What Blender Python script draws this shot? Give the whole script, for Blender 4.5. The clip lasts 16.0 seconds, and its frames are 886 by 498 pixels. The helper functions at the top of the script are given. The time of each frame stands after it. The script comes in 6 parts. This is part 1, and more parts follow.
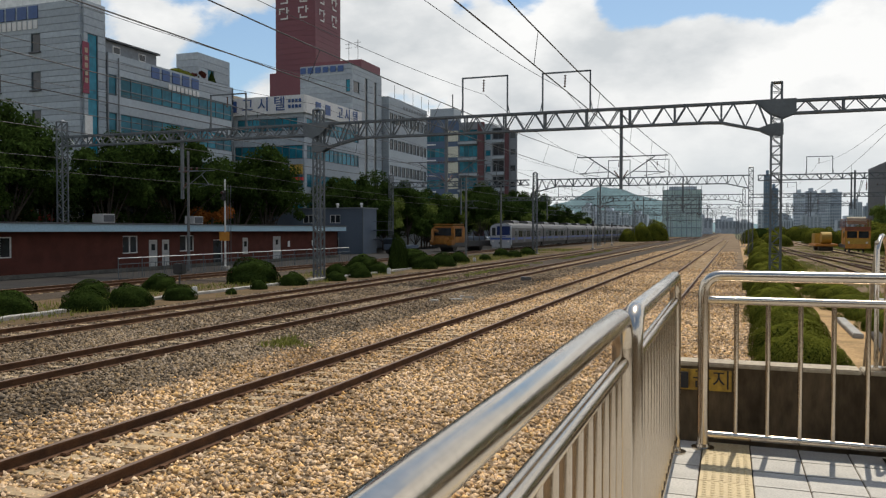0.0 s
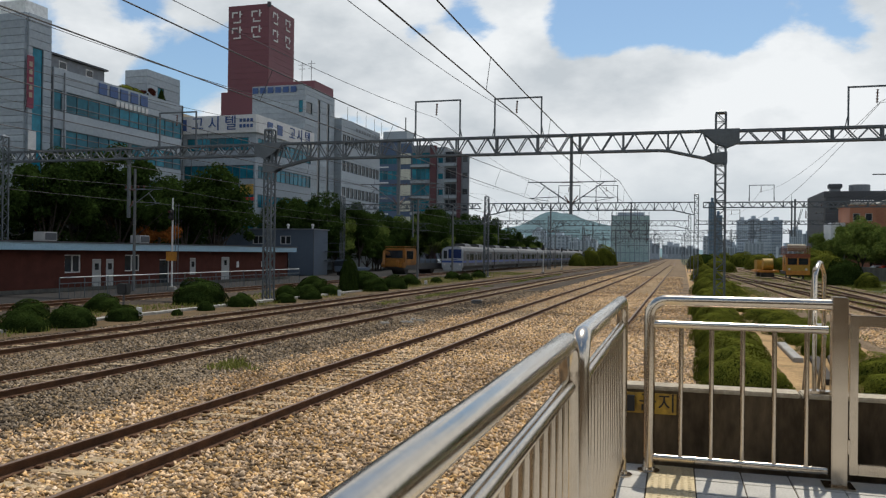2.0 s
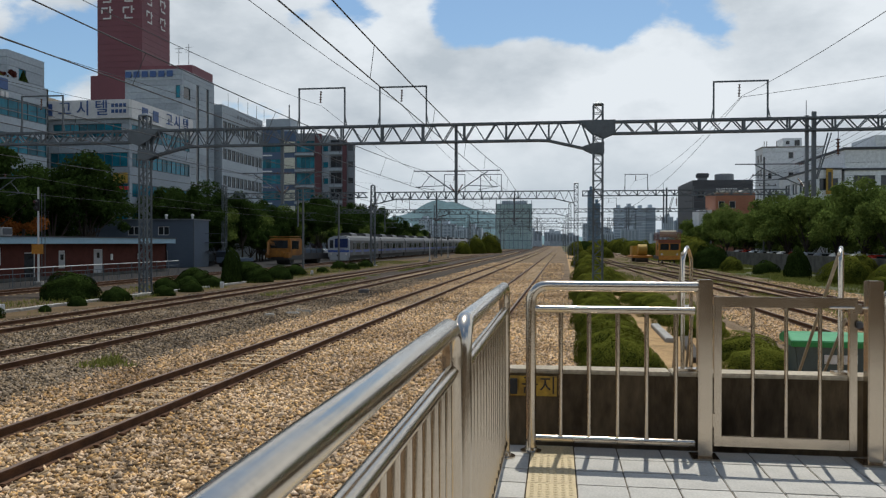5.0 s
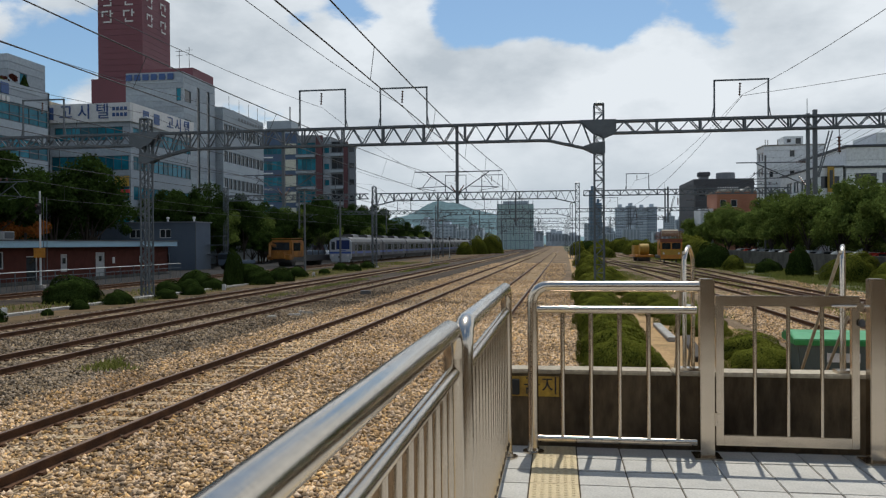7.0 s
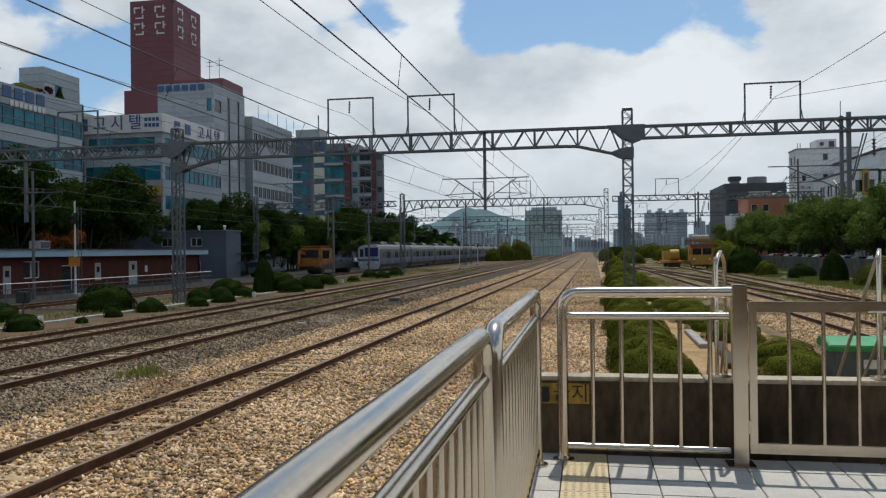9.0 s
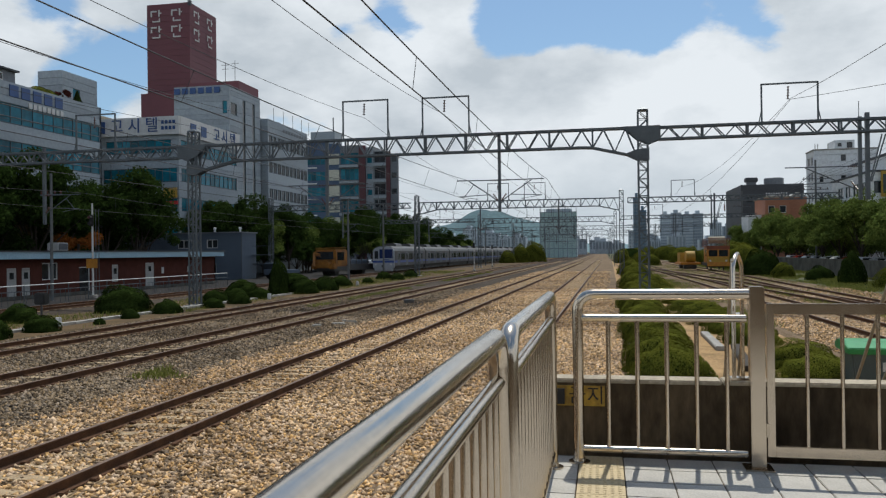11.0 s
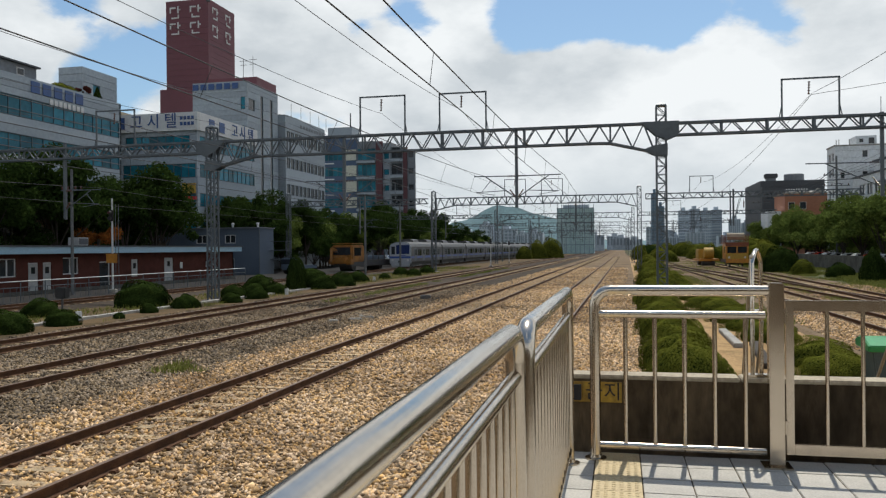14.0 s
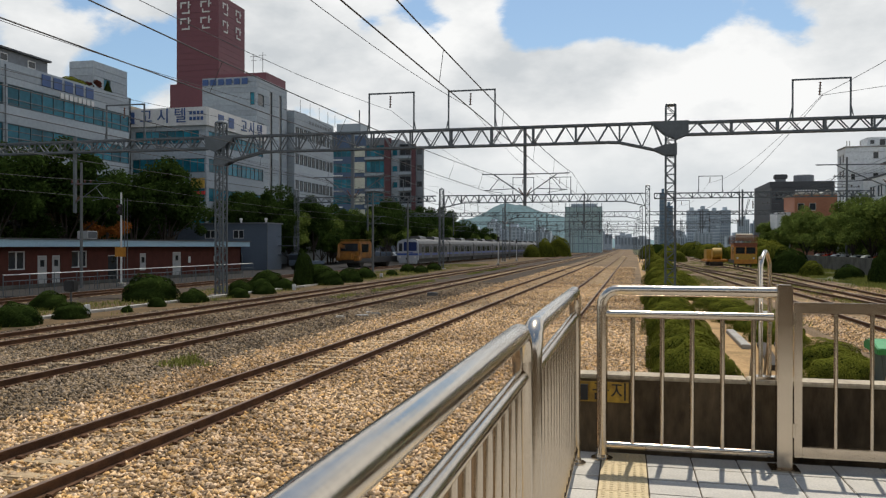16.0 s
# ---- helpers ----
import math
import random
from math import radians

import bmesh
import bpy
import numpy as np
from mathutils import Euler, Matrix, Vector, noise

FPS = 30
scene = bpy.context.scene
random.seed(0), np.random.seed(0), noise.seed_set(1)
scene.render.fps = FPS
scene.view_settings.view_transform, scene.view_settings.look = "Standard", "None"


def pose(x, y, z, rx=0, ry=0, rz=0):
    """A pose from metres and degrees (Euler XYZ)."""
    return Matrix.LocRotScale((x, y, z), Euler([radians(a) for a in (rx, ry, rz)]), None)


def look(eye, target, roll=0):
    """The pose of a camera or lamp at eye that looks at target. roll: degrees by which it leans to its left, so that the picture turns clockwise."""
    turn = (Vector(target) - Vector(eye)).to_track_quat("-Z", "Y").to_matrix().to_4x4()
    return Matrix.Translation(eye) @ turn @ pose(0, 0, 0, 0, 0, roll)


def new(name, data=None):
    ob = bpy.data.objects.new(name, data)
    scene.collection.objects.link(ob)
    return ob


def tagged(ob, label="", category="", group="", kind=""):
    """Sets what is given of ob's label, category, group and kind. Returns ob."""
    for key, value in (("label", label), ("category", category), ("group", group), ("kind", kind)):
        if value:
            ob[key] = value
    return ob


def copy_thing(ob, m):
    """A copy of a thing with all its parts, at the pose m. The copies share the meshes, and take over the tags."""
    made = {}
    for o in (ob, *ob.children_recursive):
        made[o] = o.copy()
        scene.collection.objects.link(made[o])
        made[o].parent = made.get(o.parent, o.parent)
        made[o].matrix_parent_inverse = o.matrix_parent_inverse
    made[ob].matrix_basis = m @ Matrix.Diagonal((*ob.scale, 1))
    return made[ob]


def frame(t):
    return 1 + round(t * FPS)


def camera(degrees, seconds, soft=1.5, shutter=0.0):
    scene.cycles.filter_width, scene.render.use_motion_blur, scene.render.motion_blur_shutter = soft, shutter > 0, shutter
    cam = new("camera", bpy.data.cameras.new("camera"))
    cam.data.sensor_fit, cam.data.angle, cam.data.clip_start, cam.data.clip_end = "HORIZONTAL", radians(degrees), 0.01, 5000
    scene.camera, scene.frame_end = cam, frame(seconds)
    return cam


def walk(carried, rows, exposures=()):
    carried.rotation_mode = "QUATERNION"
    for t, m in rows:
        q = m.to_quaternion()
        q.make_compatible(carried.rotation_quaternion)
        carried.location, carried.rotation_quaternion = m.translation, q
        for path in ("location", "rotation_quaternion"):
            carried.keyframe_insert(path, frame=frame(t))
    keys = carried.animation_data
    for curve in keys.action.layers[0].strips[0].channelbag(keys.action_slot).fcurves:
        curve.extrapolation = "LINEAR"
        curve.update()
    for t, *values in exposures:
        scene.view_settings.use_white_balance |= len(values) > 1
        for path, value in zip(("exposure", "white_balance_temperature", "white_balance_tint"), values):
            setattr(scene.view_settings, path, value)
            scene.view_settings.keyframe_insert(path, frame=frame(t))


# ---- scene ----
cam = camera(58.5, 16.0, soft=1.25)
EYE = (0.0, 0.0, 1.467)
ROWS = [
    (0, -0.021, 0.000, -0.000, 19.82, -1.37, -0.02),
    (0.5, -0.020, -0.000, -0.000, 19.34, -0.71, -0.23),
    (1, -0.016, -0.003, -0.001, 18.15, -0.11, -0.38),
    (1.5, -0.017, -0.001, 0.000, 17.21, 0.04, -0.60),
    (2, -0.013, -0.001, 0.000, 16.32, 0.29, -0.68),
    (2.5, -0.014, -0.001, 0.003, 15.63, 0.48, -0.59),
    (3, -0.013, -0.000, 0.004, 15.31, 0.69, -0.56),
    (3.5, -0.013, -0.001, 0.002, 14.86, 0.79, -0.49),
    (4, -0.008, -0.002, -0.001, 12.70, 0.31, -0.40),
    (4.5, -0.005, -0.002, -0.003, 10.44, -0.18, -0.52),
    (5, 0.003, -0.001, -0.002, 8.14, -0.46, -0.05),
    (7.5, 0.007, -0.001, -0.000, 8.51, -0.36, 0.62),
    (8, 0.005, -0.001, -0.000, 9.28, -0.24, 0.75),
    (8.5, 0.004, -0.000, 0.000, 10.02, -0.12, 0.76),
    (9, 0.004, -0.001, -0.000, 10.29, 0.11, 0.70),
    (11.5, 0.000, -0.000, -0.000, 11.61, 0.25, 0.65),
    (12, -0.000, 0.000, 0.000, 11.88, 0.26, 0.58),
    (12.5, 0.000, -0.000, 0.000, 12.20, 0.32, 0.55),
    (13, -0.002, 0.001, -0.000, 12.19, 0.08, 0.07),
    (13.5, 0.002, -0.000, -0.001, 12.62, 0.25, 0.28),
    (14, -0.000, -0.001, -0.003, 12.55, -0.04, 0.55),
    (14.5, 0.000, 0.000, -0.002, 12.30, -0.51, 0.37),
    (15, -0.001, 0.000, -0.003, 12.29, -0.93, 0.55),
    (15.5, -0.003, 0.003, 0.000, 12.31, -0.47, -0.03),
    (16, -0.004, 0.003, 0.001, 13.09, -0.23, -0.09),
]
LIGHTNESS = [(0, -0.03, 6430, 10), (1, -0.10, 6300, 10), (2, -0.15, 6180, 9), (3.5, -0.27, 5950, 8), (9, -0.27, 5950, 8), (12.5, -0.20, 6050, 8), (15, -0.07, 6300, 9), (16, -0.06, 6400, 10)]
walk(cam, [(t, pose(EYE[0] + x, EYE[1] + y, EYE[2] + z, 90 + pitch, roll, yaw)) for t, x, y, z, yaw, pitch, roll in ROWS], LIGHTNESS)

# ---- world, sun, exposure ----
SUN_TO = Vector((0.05, 0.43, 1.0)).normalized()
world = bpy.data.worlds.new("sky")
scene.world = world
world.use_nodes = True
W = world.node_tree
W.nodes.clear()


def wmath(op, a, b=None, c=None):
    n = W.nodes.new("ShaderNodeMath")
    n.operation = op
    for i, v in enumerate((a, b, c)):
        if v is None:
            continue
        if isinstance(v, (int, float)):
            n.inputs[i].default_value = v
        else:
            W.links.new(v, n.inputs[i])
    return n.outputs[0]


sky = W.nodes.new("ShaderNodeTexSky")
sky.sky_type = "NISHITA"
sky.sun_disc = False
sky.sun_elevation = math.asin(SUN_TO.z)
sky.sun_rotation = math.atan2(SUN_TO.x, SUN_TO.y)
sky.dust_density = 1.2
coord = W.nodes.new("ShaderNodeTexCoord")
split = W.nodes.new("ShaderNodeSeparateXYZ")
W.links.new(coord.outputs["Generated"], split.inputs[0])
# clouds lie on a flat layer: stretch the direction by its height
stretch = W.nodes.new("ShaderNodeMapping")
stretch.inputs["Scale"].default_value = (1.0, 1.0, 1.9)
stretch.inputs["Location"].default_value = (3.1, 1.7, 0.35)
W.links.new(coord.outputs["Generated"], stretch.inputs[0])


def wnoise(scale, detail, rough, distort=0.0):
    n = W.nodes.new("ShaderNodeTexNoise")
    n.inputs["Scale"].default_value = scale
    n.inputs["Detail"].default_value = detail
    n.inputs["Roughness"].default_value = rough
    n.inputs["Distortion"].default_value = distort
    W.links.new(stretch.outputs[0], n.inputs["Vector"])
    return n.outputs["Fac"]


def gap(az, el, width, depth):
    """A break in the clouds round one direction: azimuth from north to the left, elevation."""
    a, e = radians(az), radians(el)
    d = Vector((-math.sin(a) * math.cos(e), math.cos(a) * math.cos(e), math.sin(e)))
    dot = W.nodes.new("ShaderNodeVectorMath")
    dot.operation = "DOT_PRODUCT"
    W.links.new(coord.outputs["Generated"], dot.inputs[0])
    dot.inputs[1].default_value = d
    near = wmath("SUBTRACT", 1.0, dot.outputs["Value"])
    return wmath("MULTIPLY", wmath("EXPONENT", wmath("MULTIPLY", near, -2.0 / radians(width) ** 2)), depth)


cover = wmath("ADD", wmath("MULTIPLY", wnoise(2.6, 9.0, 0.56, 0.25), 1.0), wmath("MULTIPLY", wnoise(8.0, 8.0, 0.62), 0.30))
for az, el, width, depth in ((2.2, 16.8, 3.0, 0.32), (-3.2, 16.4, 3.2, 0.32), (-0.5, 20.0, 4.6, 0.3), (-9.5, 17.5, 2.4, 0.26), (33.5, 13.0, 2.8, 0.30), (37.6, 16.5, 2.6, 0.26), (26.0, 17.5, 2.6, 0.20), (15.0, 17.0, 2.4, 0.22), (-11.0, 13.6, 2.6, 0.2), (6.5, 15.6, 2.6, 0.24), (18.8, 15.6, 1.8, 0.18), (36.5, 10.5, 2.4, 0.26), (30.0, 15.5, 2.0, 0.14), (44.0, 14.0, 3.0, 0.24)):
    cover = wmath("SUBTRACT", cover, gap(az, el, width, depth))
# broken cumulus: seen edge-on it closes up towards the horizon, overhead it is mostly open sky
open_sky = W.nodes.new("ShaderNodeMapRange")
open_sky.interpolation_type = "SMOOTHSTEP"
open_sky.inputs[1].default_value, open_sky.inputs[2].default_value, open_sky.inputs[4].default_value = 0.34, 0.72, 0.30
W.links.new(split.outputs[2], open_sky.inputs[0])
cover = wmath("SUBTRACT", cover, open_sky.outputs[0])
mask = W.nodes.new("ShaderNodeMapRange")
mask.interpolation_type = "SMOOTHSTEP"
mask.inputs[1].default_value, mask.inputs[2].default_value = 0.445, 0.535
W.links.new(cover, mask.inputs[0])
shade = W.nodes.new("ShaderNodeValToRGB")
shade.color_ramp.elements[0].position, shade.color_ramp.elements[0].color = 0.36, (0.67, 0.70, 0.715, 1)
shade.color_ramp.elements[1].position, shade.color_ramp.elements[1].color = 0.62, (1.06, 1.055, 1.03, 1)
W.links.new(wnoise(5.0, 8.0, 0.55), shade.inputs[0])
blue = W.nodes.new("ShaderNodeMix")
blue.data_type, blue.blend_type = "RGBA", "MULTIPLY"
blue.inputs[0].default_value = 1.0
W.links.new(sky.outputs[0], blue.inputs[6])
blue.inputs[7].default_value = (0.122, 0.134, 0.134, 1)
mix = W.nodes.new("ShaderNodeMix")
mix.data_type = "RGBA"
W.links.new(mask.outputs[0], mix.inputs[0])
W.links.new(blue.outputs[2], mix.inputs[6])
W.links.new(shade.outputs[0], mix.inputs[7])
# summer haze whitens the sky towards the horizon
hazy = W.nodes.new("ShaderNodeMapRange")
hazy.interpolation_type = "SMOOTHSTEP"
hazy.inputs[1].default_value, hazy.inputs[2].default_value, hazy.inputs[3].default_value, hazy.inputs[4].default_value = 0.0, 0.17, 0.80, 0.0
W.links.new(split.outputs[2], hazy.inputs[0])
mix2 = W.nodes.new("ShaderNodeMix")
mix2.data_type = "RGBA"
W.links.new(hazy.outputs[0], mix2.inputs[0])
W.links.new(mix.outputs[2], mix2.inputs[6])
mix2.inputs[7].default_value = (0.77, 0.81, 0.82, 1)
bg = W.nodes.new("ShaderNodeBackground")
bg.inputs["Strength"].default_value = 0.95
W.links.new(mix2.outputs[2], bg.inputs[0])
out = W.nodes.new("ShaderNodeOutputWorld")
W.links.new(bg.outputs[0], out.inputs[0])

sun = new("sun", bpy.data.lights.new("sun", "SUN"))
sun.data.energy, sun.data.angle, sun.data.color = 4.2, radians(0.55), (1.0, 0.92, 0.80)
sun.matrix_world = look((0, 0, 60), Vector((0, 0, 60)) - SUN_TO)


# ---- materials ----
def material(name, colour, rough=0.6, metal=0.0, second=None, scale=3.0, fine=40.0, amount=0.5, bump=0.0, bump_scale=None, island=0.0, objrand=0.0, spec=0.5, stretch_by=None, thin=0.0):
    """A surface with a base colour, blotches of a second one, fine grain, relief, and a spread between pieces."""
    m = bpy.data.materials.new(name)
    m.use_nodes = True
    t = m.node_tree
    b = t.nodes["Principled BSDF"]
    b.inputs["Roughness"].default_value, b.inputs["Metallic"].default_value = rough, metal
    b.inputs["Specular IOR Level"].default_value = spec
    co = t.nodes.new("ShaderNodeTexCoord").outputs["Object"]
    if stretch_by:
        mp = t.nodes.new("ShaderNodeMapping")
        mp.inputs["Scale"].default_value = stretch_by
        t.links.new(co, mp.inputs[0])
        co = mp.outputs[0]
    second = second or tuple(c * 0.7 for c in colour)

    def noisy(s, detail=5.0):
        n = t.nodes.new("ShaderNodeTexNoise")
        n.inputs["Scale"].default_value, n.inputs["Detail"].default_value, n.inputs["Roughness"].default_value = s, detail, 0.62
        t.links.new(co, n.inputs["Vector"])
        return n.outputs["Fac"]

    def mixed(fac, a, c, kind="MIX"):
        n = t.nodes.new("ShaderNodeMix")
        n.data_type, n.blend_type = "RGBA", kind
        for v, i in ((fac, 0), (a, 6), (c, 7)):
            if isinstance(v, (int, float)):
                n.inputs[i].default_value = v
            elif isinstance(v, tuple):
                n.inputs[i].default_value = (*v, 1)
            else:
                t.links.new(v, n.inputs[i])
        return n.outputs[2]

    ramp = t.nodes.new("ShaderNodeMapRange")
    ramp.inputs[1].default_value, ramp.inputs[2].default_value, ramp.inputs[4].default_value = 0.40, 0.64, amount
    t.links.new(noisy(scale), ramp.inputs[0])
    col = mixed(ramp.outputs[0], colour, second)
    grain = t.nodes.new("ShaderNodeMapRange")
    grain.inputs[1].default_value, grain.inputs[2].default_value, grain.inputs[3].default_value, grain.inputs[4].default_value = 0.3, 0.7, 1 - 0.35 * amount, 1 + 0.35 * amount
    t.links.new(noisy(fine, 3.0), grain.inputs[0])
    hue = t.nodes.new("ShaderNodeHueSaturation")
    t.links.new(col, hue.inputs["Color"])
    val = grain.outputs[0]
    for spread, node, sock in ((island, "ShaderNodeNewGeometry", "Random Per Island"), (objrand, "ShaderNodeObjectInfo", "Random")):
        if spread:
            r = t.nodes.new("ShaderNodeMapRange")
            r.inputs[3].default_value, r.inputs[4].default_value = 1 - spread, 1 + spread
            t.links.new(t.nodes.new(node).outputs[sock], r.inputs[0])
            mul = t.nodes.new("ShaderNodeMath")
            mul.operation = "MULTIPLY"
            t.links.new(val, mul.inputs[0])
            t.links.new(r.outputs[0], mul.inputs[1])
            val = mul.outputs[0]
    if island > 0.5:
        wn = t.nodes.new("ShaderNodeTexWhiteNoise")
        wn.noise_dimensions = "1D"
        t.links.new(t.nodes.new("ShaderNodeNewGeometry").outputs["Random Per Island"], wn.inputs["W"])
        sat = t.nodes.new("ShaderNodeMapRange")
        sat.inputs[3].default_value, sat.inputs[4].default_value = 0.78, 1.25
        t.links.new(wn.outputs["Value"], sat.inputs[0])
        t.links.new(sat.outputs[0], hue.inputs["Saturation"])
    t.links.new(val, hue.inputs["Value"])
    t.links.new(hue.outputs[0], b.inputs["Base Color"])
    if thin:
        tl = t.nodes.new("ShaderNodeBsdfTranslucent")
        t.links.new(hue.outputs[0], tl.inputs["Color"])
        ms = t.nodes.new("ShaderNodeMixShader")
        ms.inputs[0].default_value = thin
        t.links.new(b.outputs[0], ms.inputs[1])
        t.links.new(tl.outputs[0], ms.inputs[2])
        t.links.new(ms.outputs[0], t.nodes["Material Output"].inputs["Surface"])
    rr = t.nodes.new("ShaderNodeMapRange")
    rr.inputs[3].default_value, rr.inputs[4].default_value = max(0.03, rough - 0.10), min(1.0, rough + 0.10)
    t.links.new(noisy(scale * 2.3), rr.inputs[0])
    t.links.new(rr.outputs[0], b.inputs["Roughness"])
    if bump:
        bp = t.nodes.new("ShaderNodeBump")
        bp.inputs["Strength"].default_value, bp.inputs["Distance"].default_value = min(1.0, bump), 0.02
        t.links.new(noisy(bump_scale or fine), bp.inputs["Height"])
        t.links.new(bp.outputs[0], b.inputs["Normal"])
    return m


